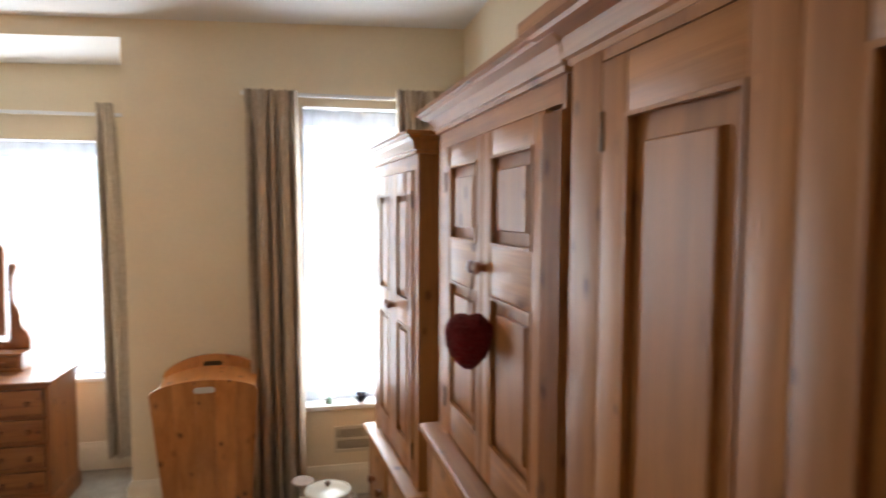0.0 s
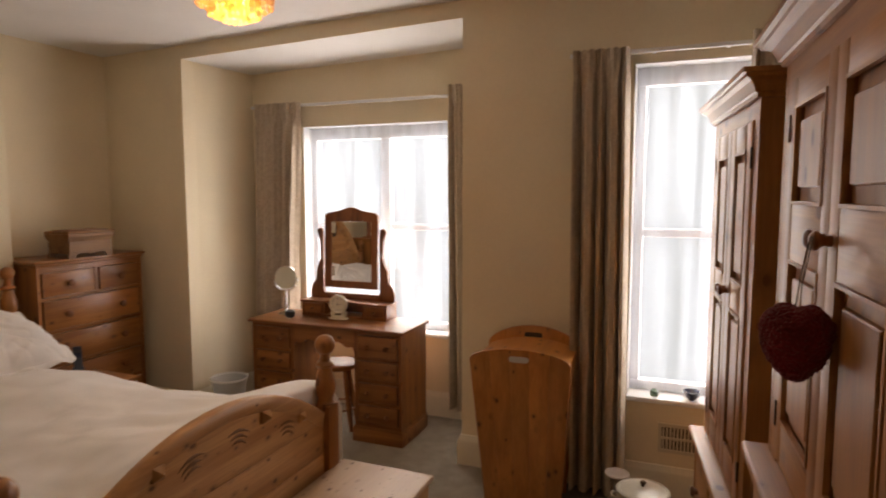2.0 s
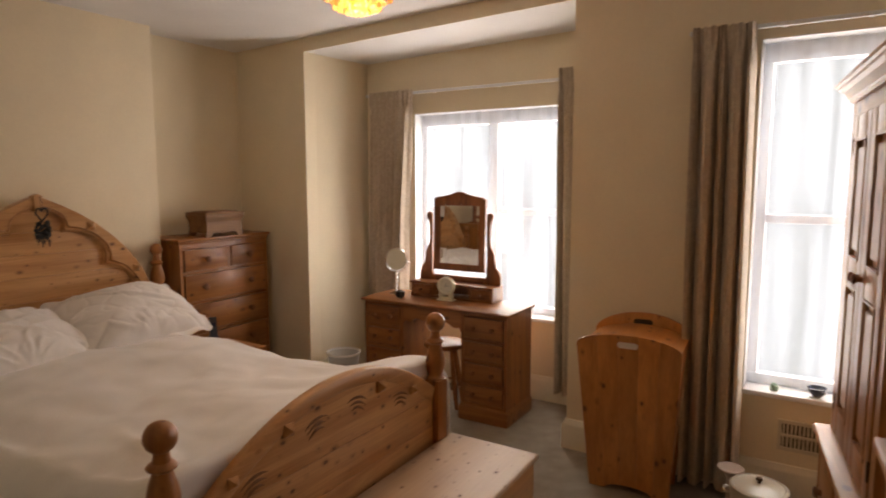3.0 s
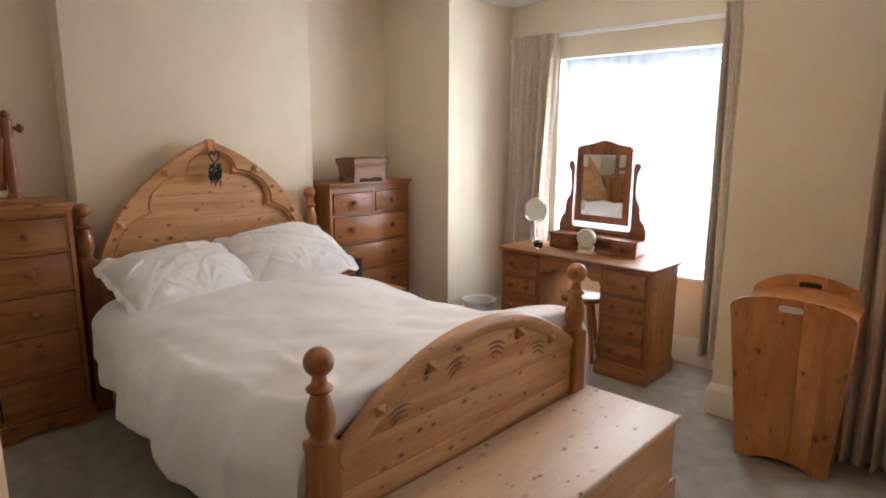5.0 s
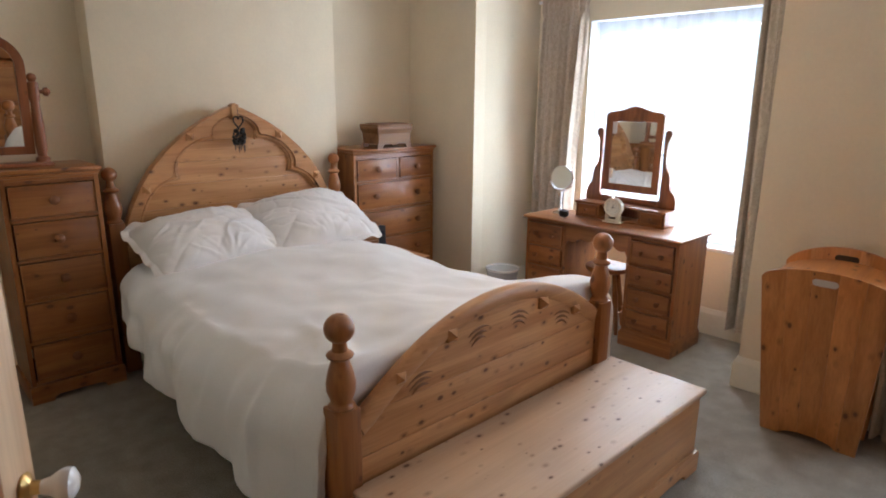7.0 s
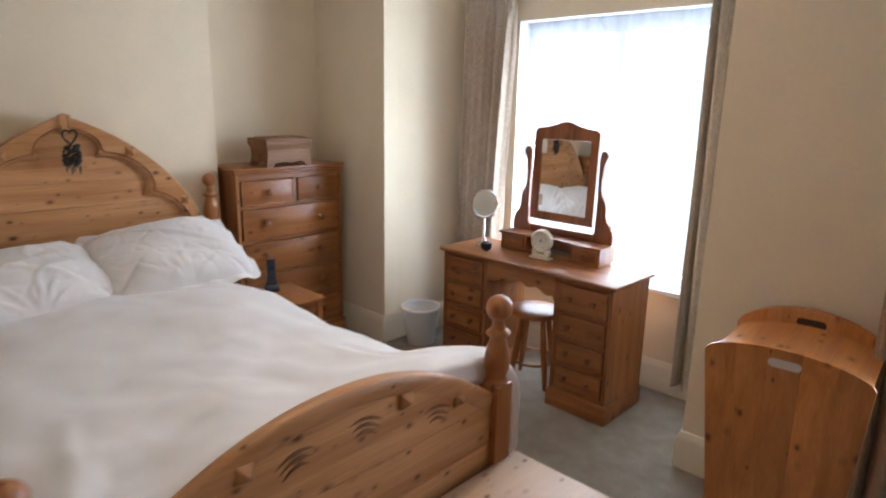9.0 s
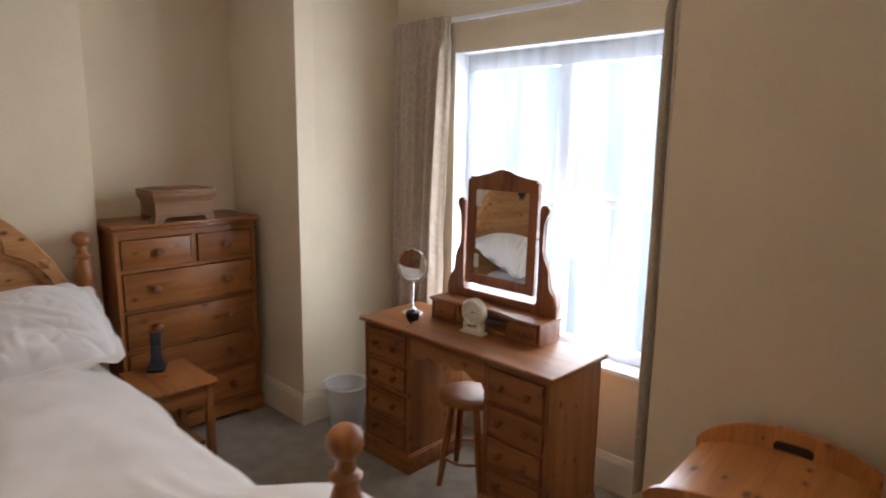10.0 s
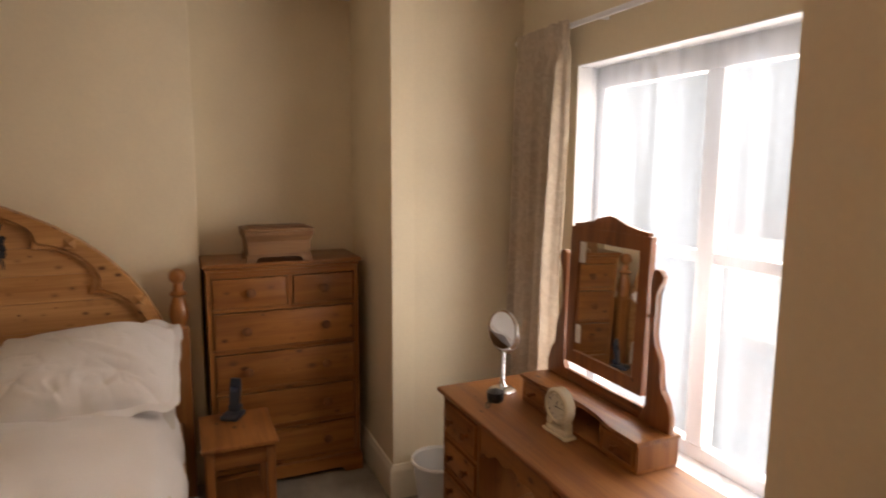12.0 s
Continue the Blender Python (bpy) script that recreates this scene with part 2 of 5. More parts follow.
PINE_KNOB = pine("pine_knob", (0.25, 0.100, 0.034), (0.15, 0.055, 0.018), "z", rough=0.5, knots=0.0, coat=0.0)
WALL = plain("cream_wall_paint", (0.80, 0.695, 0.512), 0.75, var=0.035, scale=60, bumpy=0.12, dist=0.0015)
CEIL = plain("white_ceiling_paint", (0.80, 0.79, 0.77), 0.85, var=0.03, scale=50, bumpy=0.1)
GLOSS = plain("cream_gloss_paint", (0.80, 0.74, 0.60), 0.35, var=0.04, scale=40, bumpy=0.05)
WHITE = plain("white_window_paint", (0.80, 0.81, 0.82), 0.4, var=0.03, scale=40, bumpy=0.04)
CARPET = plain("grey_green_carpet", (0.345, 0.302, 0.235), 0.95, var=0.20, scale=160, bumpy=0.9, dist=0.006, sheen=0.2, fine=0.25)
LINEN = plain("white_cotton_bedding", (0.80, 0.79, 0.78), 0.85, var=0.025, scale=90, bumpy=0.15, dist=0.001, sheen=0.15)
MATTRESS = plain("mattress_ticking", (0.70, 0.67, 0.60), 0.9, var=0.05)
BLACK = plain("black_plastic", (0.02, 0.02, 0.022), 0.35, var=0.1, bumpy=0.02)
BLUEBLK = plain("navy_plastic", (0.025, 0.035, 0.055), 0.3, var=0.1, bumpy=0.02)
FEATHER = plain("black_beads", (0.012, 0.012, 0.014), 0.6, var=0.2, scale=80, bumpy=0.4)
BRASS = plain("aged_brass", (0.62, 0.42, 0.16), 0.28, 1.0, var=0.12, scale=60, bumpy=0.05)
IRON = plain("dark_hinge_iron", (0.12, 0.07, 0.035), 0.5, 0.6, var=0.2, bumpy=0.2)
CHROME = plain("chrome", (0.82, 0.83, 0.85), 0.07, 1.0, var=0.02, bumpy=0.0)
CHINA = plain("white_china", (0.82, 0.80, 0.76), 0.15, var=0.02, bumpy=0.0, coat=0.5)
CREAM = plain("cream_enamel", (0.74, 0.70, 0.56), 0.25, var=0.04, scale=50, bumpy=0.03, coat=0.3)
REDFUR = plain("dark_red_plush", (0.20, 0.005, 0.012), 0.95, var=0.4, scale=150, bumpy=0.9, dist=0.008, sheen=0.12)
STRING = plain("brown_cord", (0.22, 0.15, 0.09), 0.9, var=0.2)
GREYBLUE = plain("blue_glaze", (0.03, 0.045, 0.09), 0.2, var=0.2, coat=0.4)
GREENG = plain("green_glass_jar", (0.20, 0.32, 0.22), 0.15, var=0.1)
# pail enamel, darker and greyer than CREAM all over
PAILC = plain("greyish_cream_enamel", (0.50, 0.45, 0.35), 0.3, var=0.08, scale=50, bumpy=0.03, coat=0.2)
# paper white, also painted on the front handhold as the lit lid behind
PAPER_AND_LIT_SLOT = plain("white_paper_and_lit_slot", (0.78, 0.75, 0.72), 0.8, var=0.03)
# near-black brown that paints shade inside slots and hollows
RECESS_SHADE = plain("painted_recess_shade", (0.05, 0.028, 0.014), 0.8, var=0.1)
VENTP = plain("cream_vent_metal", (0.62, 0.55, 0.42), 0.45, var=0.05)


def mirror_material():
    m, nt, bsdf, _ = material("mirror_silver")
    bsdf.inputs["Base Color"].default_value = (0.88, 0.89, 0.88, 1)
    bsdf.inputs["Metallic"].default_value, bsdf.inputs["Roughness"].default_value = 1.0, 0.02
    return m


def glass_material():
    m, nt, bsdf, out = material("window_glass")
    tr = node(nt, "ShaderNodeBsdfTransparent")
    tr.inputs[0].default_value = (0.95, 0.97, 0.97, 1)
    gl = node(nt, "ShaderNodeBsdfGlossy", Roughness=0.02)
    lw = node(nt, "ShaderNodeLayerWeight", Blend=0.5)
    gloss = ramp(nt, lw.outputs["Facing"], [(0.0, (0.04, 0.04, 0.04)), (0.7, (0.08, 0.08, 0.08)), (1.0, (0.7, 0.7, 0.7))])
    mx = nt.nodes.new("ShaderNodeMixShader")
    nt.links.new(gloss.outputs[0], mx.inputs[0])
    nt.links.new(tr.outputs[0], mx.inputs[1])
    nt.links.new(gl.outputs[0], mx.inputs[2])
    nt.links.new(mx.outputs[0], out.inputs[0])
    return m


def voile_material():
    """Sheer white net: a fine cloth that lets much of the light straight through and scatters the rest."""
    m, nt, bsdf, out = material("white_voile")
    tr = node(nt, "ShaderNodeBsdfTransparent")
    tl = node(nt, "ShaderNodeBsdfTranslucent")
    df = node(nt, "ShaderNodeBsdfDiffuse")
    for n in (tl, df):
        n.inputs[0].default_value = (0.66, 0.78, 0.92, 1)
    tc = nt.nodes.new("ShaderNodeTexCoord")
    mp = nt.nodes.new("ShaderNodeMapping")
    mp.inputs["Scale"].default_value = (14, 14, 0.5)
    nt.links.new(tc.outputs["Object"], mp.inputs[0])
    nz = node(nt, "ShaderNodeTexNoise", Scale=1.0, Detail=3.0)
    nt.links.new(mp.outputs[0], nz.inputs["Vector"])
    thick = ramp(nt, nz.outputs[0], [(0.35, (0.07, 0.07, 0.07)), (0.7, (0.30, 0.30, 0.30))])
    a = nt.nodes.new("ShaderNodeMixShader")
    a.inputs[0].default_value = 0.35
    nt.links.new(tl.outputs[0], a.inputs[1])
    nt.links.new(df.outputs[0], a.inputs[2])
    b = nt.nodes.new("ShaderNodeMixShader")
    nt.links.new(thick.outputs[0], b.inputs[0])
    nt.links.new(tr.outputs[0], b.inputs[1])
    nt.links.new(a.outputs[0], b.inputs[2])
    nt.links.new(b.outputs[0], out.inputs[0])
    return m


def curtain_material():
    """Taupe cotton with a woven trailing leaf pattern in a paler, slightly shiny thread."""
    m, nt, bsdf, out = material("taupe_leaf_curtain")
    tc = nt.nodes.new("ShaderNodeTexCoord")
    mp = nt.nodes.new("ShaderNodeMapping")
    mp.inputs["Scale"].default_value = (34, 14, 17)
    nt.links.new(tc.outputs["Object"], mp.inputs[0])
    nz = node(nt, "ShaderNodeTexNoise", Scale=1.0, Detail=1.0, Distortion=1.8)
    nt.links.new(mp.outputs[0], nz.inputs["Vector"])
    leaf = ramp(nt, nz.outputs[0], [(0.50, (0, 0, 0)), (0.54, (1, 1, 1))])
    col = mixc(nt, leaf.outputs[0], (0.55, 0.448, 0.338), (0.615, 0.51, 0.393))
    wv = node(nt, "ShaderNodeTexNoise", Scale=320.0, Detail=1.0)
    nt.links.new(tc.outputs["Object"], wv.inputs["Vector"])
    wr = ramp(nt, wv.outputs[0], [(0.3, (0.86, 0.86, 0.86)), (0.7, (1, 1, 1))])
    col = mixc(nt, 1.0, col, wr.outputs[0], "MULTIPLY")
    nt.links.new(col, bsdf.inputs["Base Color"])
    bsdf.inputs["Roughness"].default_value = 0.8
    bsdf.inputs["Sheen Weight"].default_value = 0.2
    bump(nt, wv.outputs[0], 0.2, 0.001, bsdf)
    tl = node(nt, "ShaderNodeBsdfTranslucent")
    nt.links.new(col, tl.inputs[0])
    mx = nt.nodes.new("ShaderNodeMixShader")
    mx.inputs[0].default_value = 0.12
    nt.links.new(bsdf.outputs[0], mx.inputs[1])
    nt.links.new(tl.outputs[0], mx.inputs[2])
    nt.links.new(mx.outputs[0], out.inputs[0])
    return m


def frosted_material():
    m, nt, bsdf, out = material("frosted_bin_plastic")
    bsdf.inputs["Base Color"].default_value = (0.75, 0.75, 0.73, 1)
    bsdf.inputs["Roughness"].default_value = 0.3
    tr = node(nt, "ShaderNodeBsdfTransparent")
    mx = nt.nodes.new("ShaderNodeMixShader")
    mx.inputs[0].default_value = 0.55
    nt.links.new(tr.outputs[0], mx.inputs[1])
    nt.links.new(bsdf.outputs[0], mx.inputs[2])
    nt.links.new(mx.outputs[0], out.inputs[0])
    return m


def shell_material(color, strength):
    """Thin amber shell: lets most light through and glows from the bulb behind it."""
    m, nt, bsdf, out = material("lit_amber_shell")
    bsdf.inputs["Base Color"].default_value = (0.55, 0.38, 0.18, 1)
    bsdf.inputs["Roughness"].default_value = 0.15
    bsdf.inputs["Emission Color"].default_value = (*color, 1)
    geo = nt.nodes.new("ShaderNodeNewGeometry")
    oi = nt.nodes.new("ShaderNodeObjectInfo")
    mixed = math_node(nt, "FRACT", math_node(nt, "ADD", geo.outputs["Random Per Island"], oi.outputs["Random"]))
    s = ramp(nt, mixed, [(0.0, (0.12, 0.12, 0.12)), (0.6, (0.45, 0.45, 0.45)), (1.0, (1, 1, 1))])
    e = math_node(nt, "MULTIPLY", s.outputs[0], strength)
    nt.links.new(e, bsdf.inputs["Emission Strength"])
    tr = node(nt, "ShaderNodeBsdfTransparent")
    tr.inputs[0].default_value = (1.0, 0.86, 0.62, 1)
    mx = nt.nodes.new("ShaderNodeMixShader")
    mx.inputs[0].default_value = 0.45
    nt.links.new(tr.outputs[0], mx.inputs[1])
    nt.links.new(bsdf.outputs[0], mx.inputs[2])
    nt.links.new(mx.outputs[0], out.inputs[0])
    return m


MIRROR, GLASS, VOILE, CURTAIN, FROST = mirror_material(), glass_material(), voile_material(), curtain_material(), frosted_material()
SHELL = shell_material((1.0, 0.70, 0.36), 0.5)

# ---- the room ----
WN = 3.84                      # inner face of the window wall
BAY = 4.53                     # inner face of the bay's back wall
XW, XE, YS = -3.50, 1.30, 0.060
CHX, CH0, CH1 = -3.31, 1.385, 2.965    # chimney breast
BL, BR = -2.75, -0.63          # bay opening
W1 = (-2.21, -0.97, 0.62, 2.175)       # bay window opening
W2 = (0.33, 0.99, 0.555, 2.335)        # second window opening
TOPZ = 2.95


def ceil_z(x):
    return 2.787 + 0.033 * x


def lintel_z(x):
    return 2.690 + 0.031 * x


def wall(name, boxes, label):
    bm = NB()
    for b in boxes:
        box(bm, *b)
    return solid(name, bm, WALL, label, "wall", "structure")


bm = NB()
box(bm, XW - 0.3, XE + 0.3, YS - 1.6, BAY + 0.3, -0.12, 0.0)
solid("floor", bm, CARPET, "grey-beige fitted carpet over the bedroom floor", "floor", "structure")

bm = NB()
prism(bm, [(XW - 0.3, ceil_z(XW - 0.3)), (XE + 0.3, ceil_z(XE + 0.3)), (XE + 0.3, 3.05), (XW - 0.3, 3.05)], YS - 0.2, WN, "xzy")
solid("ceiling", bm, CEIL, "white painted plaster ceiling", "ceiling", "structure")
bm = NB()
prism(bm, [(BL, lintel_z(BL)), (BR, lintel_z(BR)), (BR, 3.05), (BL, 3.05)], WN + 0.006, BAY, "xzy")
solid("ceiling_bay", bm, CEIL, "white painted plaster ceiling of the bay", "ceiling", "structure")

# north wall: left stub, lintel over the bay, pier, wall round the second window
bm = NB()
box(bm, XW - 0.25, BL - 0.0, WN, WN + 0.12, 0, TOPZ)
prism(bm, [(BL, lintel_z(BL) - 0.004), (BR, lintel_z(BR) - 0.004), (BR, TOPZ), (BL, TOPZ)], WN, WN + 0.005, "xzy")
solid("wall_north_bay_front", bm, WALL, "cream painted wall beside and above the window bay", "wall", "structure")
wall("wall_north_pier", [(BR, W2[0], WN, BAY, 0, TOPZ)], "cream painted pier between the two windows")
wall("wall_north_window", [(W2[0], W2[1], WN, WN + 0.25, 0, W2[2] - 0.02), (W2[0], W2[1], WN, WN + 0.25, W2[3], TOPZ), (W2[1], XE + 0.25, WN, WN + 0.25, 0, TOPZ)], "cream painted wall round the second window")
bm = NB()
prism(bm, [(BL, WN + 0.12), (BL + 0.06, BAY), (BL + 0.06, BAY + 0.25), (BL - 0.25, BAY + 0.25), (BL - 0.25, WN + 0.12)], 0, TOPZ, "xyz")
solid("wall_bay_west", bm, WALL, "cream painted side wall of the bay", "wall", "structure")
wall("wall_bay_north", [(BL + 0.06, W1[0], BAY, BAY + 0.25, 0, TOPZ), (W1[1], BR + 0.2, BAY, BAY + 0.25, 0, TOPZ), (W1[0], W1[1], BAY, BAY + 0.25, 0, W1[2] - 0.02), (W1[0], W1[1], BAY, BAY + 0.25, W1[3], TOPZ)], "cream painted wall of the bay round its window")
wall("wall_west", [(XW - 0.25, XW, YS - 0.2, WN, 0, TOPZ)], "cream painted alcove wall behind the chests")
bm = NB()
box(bm, XW, CHX, CH0, CH1, 0, TOPZ, 0.006)
solid("wall_chimney_breast", bm, WALL, "cream painted chimney breast behind the bed", "wall", "structure")
wall("wall_east", [(XE, XE + 0.25, YS - 0.2, WN, 0, TOPZ)], "cream painted wall behind the wardrobes")
DX0, DX1, DZ = 0.092, 0.872, 2.04
wall("wall_south", [(XW, DX0, YS - 0.15, YS, 0, TOPZ), (DX1, XE, YS - 0.15, YS, 0, TOPZ), (DX0, DX1, YS - 0.15, YS, DZ, TOPZ)], "cream painted wall round the doorway")
wall("wall_landing", [(-1.2, 1.2, YS - 1.5, YS - 1.4, 0, TOPZ), (-1.3, -1.2, YS - 1.5, YS - 0.15, 0, TOPZ), (1.2, 1.3, YS - 1.5, YS - 0.15, 0, TOPZ)], "plain painted walls of the landing beyond the doorway")
bm = NB()
box(bm, -1.3, 1.3, YS - 1.5, YS - 0.2, 2.6, 2.7)
solid("ceiling_landing", bm, CEIL, "white ceiling of the landing", "ceiling", "structure")

# skirting boards
SK = [(0, 0), (0.022, 0), (0.022, 0.145), (0.018, 0.16), (0.010, 0.172), (0.008, 0.182), (0, 0.185)]


def skirting(path):
    bm = NB()
    sweep(bm, SK, path)
    return solid("baseboard", bm, GLOSS, "cream gloss-painted moulded skirting board", "skirting board", "structure", sharp=25)


skirting([(XW, YS), (XW, CH0), (CHX, CH0), (CHX, CH1), (XW, CH1), (XW, WN), (BL, WN), (BL, WN + 0.12), (BL + 0.06, BAY), (BR, BAY), (BR, WN), (XE, WN), (XE, YS), (DX1 + 0.08, YS)])
skirting([(DX0 - 0.08, YS), (XW, YS)])


# windows: frame, sill, panes
def window(name, o, y, mull, rail, label):
    x0, x1, z0, z1 = o
    w = tagged(new(name), label, "window", "", "structure")
    w.location = (0, 0, 0)
    bm = NB()
    f = 0.055
    for b in ((x0, x1, z1 - 0.10, z1), (x0, x1, z0, z0 + f), (x0, x0 + f, z0 + f, z1 - 0.10), (x1 - f, x1, z0 + f, z1 - 0.10)):
        box(bm, b[0], b[1], y, y + 0.06, b[2], b[3], 0.006)
    part("window_frame", bm, WHITE, w)
    cols = [x0 + f] + ([mull - 0.04, mull + 0.04] if mull else []) + [x1 - f]
    if mull:
        bm = NB()
        box(bm, mull - 0.04, mull + 0.04, y + 0.002, y + 0.058, z0 + f, z1 - 0.10, 0.006)
        part("mullion", bm, WHITE, w)
    for a, c in zip(cols[::2], cols[1::2]):
        bm = NB()
        box(bm, a, c, y + 0.008, y + 0.052, rail - 0.022, rail + 0.022, 0.005)
        part("meeting_rail", bm, WHITE, w)
        for b0, b1 in ((z0 + f, rail - 0.022), (rail + 0.022, z1 - 0.10)):
            bm = NB()
            box(bm, a, c, y + 0.028, y + 0.032, b0, b1)
            p = part("pane", bm, GLASS, w)
            p.visible_shadow = False
    return w


GY1, GY2 = BAY + 0.11, WN + 0.12
window("window_1", W1, GY1, -1.55, 1.40, "white-painted sash window of the bay with a central mullion")
window("window_2", W2, GY2, None, 1.44, "tall narrow white-painted sash window")
for o, wy, gy in ((W1, BAY, GY1), (W2, WN, GY2)):
    bm = NB()
    box(bm, o[0] - 0.0, o[1] + 0.0, wy - 0.022, gy + 0.1, o[2] - 0.028, o[2], 0.006)
    solid("window_sill", bm, WHITE, "white gloss-painted window sill", "window sill", "structure")


# white-painted linings of the two openings
for o, wy, gy in ((W1, BAY, GY1), (W2, WN, GY2)):
    bm = NB()
    box(bm, o[0] + 0.0005, o[0] + 0.006, wy - 0.003, gy - 0.001, o[2] + 0.001, o[3] - 0.007, 0.001)
    box(bm, o[1] - 0.006, o[1] - 0.0005, wy - 0.003, gy - 0.001, o[2] + 0.001, o[3] - 0.007, 0.001)
    box(bm, o[0] + 0.0005, o[1] - 0.0005, wy - 0.003, gy - 0.001, o[3] - 0.0065, o[3] - 0.0005, 0.001)
    solid("trim", bm, WHITE, "white-painted lining of the window opening", "window lining", "structure")


# bright overcast distance outside
SKYGLOW, nt_s, bsdf_s, out_s = material("overcast_distance")
em = nt_s.nodes.new("ShaderNodeEmission")
em.inputs[0].default_value, em.inputs[1].default_value = (0.74, 0.89, 1.0, 1), 0.52
nt_s.links.new(em.outputs[0], out_s.inputs[0])
bm = NB()
box(bm, -90, 60, 25.0, 25.2, -12, 30)
solid("backdrop", bm, SKYGLOW, "pale overcast sky beyond the windows", "sky", "structure")


# net curtains
def voile(o, y, label):
    x0, x1, z0, z1 = o
    bm = NB()

    def f(u, v):
        x = x0 + 0.01 + (x1 - x0 - 0.02) * u
        z = z0 + 0.012 + (z1 - z0 - 0.016) * v
        a = (0.012 + 0.006 * noise.noise((x * 3, 0, z * 0.6))) * (1 - 0.85 * v ** 10)
        return (x, y + a * math.sin(x * 62 + 2.2 * noise.noise((x * 4, 1.3, z * 0.7))) + 0.006 * noise.noise((x * 9, z * 2, 4)), z)
    grid(bm, 150, 16, f)
    return solid("net_curtain", bm, VOILE, label, "net curtain", sharp=80)


voile(W1, BAY + 0.065, "sheer white net curtain hanging across the bay window")
voile(W2, WN + 0.075, "sheer white net curtain hanging in the narrow window")


# lined curtains with a pencil-pleat heading
def curtain(xt0, xt1, xb0, xb1, y, z0, z1, folds, label, deep=0.078):
    bm = NB()
    n = folds * 16

    def f(u, v):
        s = v
        k = s ** 1.4
        x = (xb0 + (xb1 - xb0) * u) * (1 - k) + (xt0 + (xt1 - xt0) * u) * k
        z = z0 + (z1 - z0) * s
        amp = deep * (1 - 0.42 * s) * (0.8 + 0.5 * noise.noise((u * 7, s * 0.5, xt0 * 5)))
        ph = u * folds * 2 * math.pi + 1.6 * noise.noise((u * 5, s * 1.3, y + xt0)) * (1 - s * 0.6)
        d = amp * (1 - 2 * abs(math.sin(ph / 2)) ** 0.8) + 0.010 * math.sin(ph * 2 + 1.3 + xt0) + 0.012 * noise.noise((u * 9, s * 3, xt0 * 3))
        if s > 0.955:
            ph2 = u * folds * 5 * math.pi
            d = d * 0.35 + 0.007 * math.sin(ph2) - 0.012
            z += 0.005 * math.sin(ph2 + 1) * (s - 0.955) / 0.045
        elif s > 0.93:
            d = d * 0.7 + 0.006
        return (x + 0.012 * math.sin(ph * 0.5 + 2), y + d, z)
    grid(bm, n, 48, f)
    thicken(bm, 0.005)
    return solid("curtain", bm, CURTAIN, label, "curtain", group="window curtains", sharp=70)


curtain(-2.625, -2.17, -2.655, -2.25, 4.462, 0.10, 2.355, 5, "taupe leaf-patterned curtain drawn back beside the bay window", 0.058)
curtain(-0.95, -0.84, -0.95, -0.76, 4.44, 0.11, 2.40, 3, "taupe leaf-patterned curtain bunched against the bay's pier", 0.06)
curtain(0.015, 0.325, 0.03, 0.35, 3.735, 0.03, 2.395, 5, "long taupe leaf-patterned curtain beside the narrow window")
curtain(0.86, 1.17, 0.90, 1.18, 3.735, 0.03, 2.425, 5, "taupe leaf-patterned curtain behind the tall wardrobe")
for a, c, yy, zz in ((-2.66, -0.80, 4.475, 2.335), (0.0, 1.20, 3.79, 2.385)):
    t = thing("curtain_track", pose(0, 0, 0), "slim white curtain track fixed to the wall", "curtain track")
    bm = NB()
    box(bm, a, c, yy - 0.009, yy + 0.009, zz - 0.011, zz + 0.011, 0.003)
    part("rail", bm, WHITE, t)
    for k in range(4):
        bm = NB()
        x = a + 0.08 + (c - a - 0.16) * k / 3
        box(bm, x - 0.01, x + 0.01, yy + 0.009, yy + 0.056, zz - 0.008, zz + 0.012, 0.002)
        part("bracket", bm, WHITE, t)

# vent grille under the narrow window
t = thing("wall_vent", pose(0.630, WN, 0.342), "cream painted metal wall vent with two rows of slots", "vent")
bm = NB()
ring_prism(bm, [(-0.125, -0.08), (0.125, -0.08), (0.125, 0.08), (-0.125, 0.08)], [(-0.108, -0.063), (0.108, -0.063), (0.108, 0.063), (-0.108, 0.063)], -0.014, -0.001)
part("frame", bm, VENTP, t)
# dark plate behind the slats: shade of the slots put into colour
bm = NB()
box(bm, -0.108, 0.108, -0.004, -0.001, -0.063, 0.063)
part("backing", bm, RECESS_SHADE, t, "dark plate that paints the shade inside the vent slots")
for k in range(12):
    bm = NB()
    x = -0.099 + 0.018 * k
    box(bm, x - 0.0045, x + 0.0045, -0.011, -0.004, -0.063, 0.063, 0.001)
    part("slat", bm, VENTP, t)
bm = NB()
box(bm, -0.108, 0.108, -0.0125, -0.0045, -0.006, 0.006, 0.001)
part("crossbar", bm, VENTP, t)


# ---- furniture pieces ----
def knob_mesh(bm, x, y, z, r=0.019, out=0.032):
    m = Matrix.Translation((x, y, z)) @ Matrix.Rotation(radians(90), 4, "X")
    lathe(bm, [(r * 0.62, 0), (r * 0.5, out * 0.3), (r * 0.62, out * 0.45), (r, out * 0.68), (r * 0.98, out * 0.85), (r * 0.6, out), (r * 0.1, out * 1.04)], m, 14)


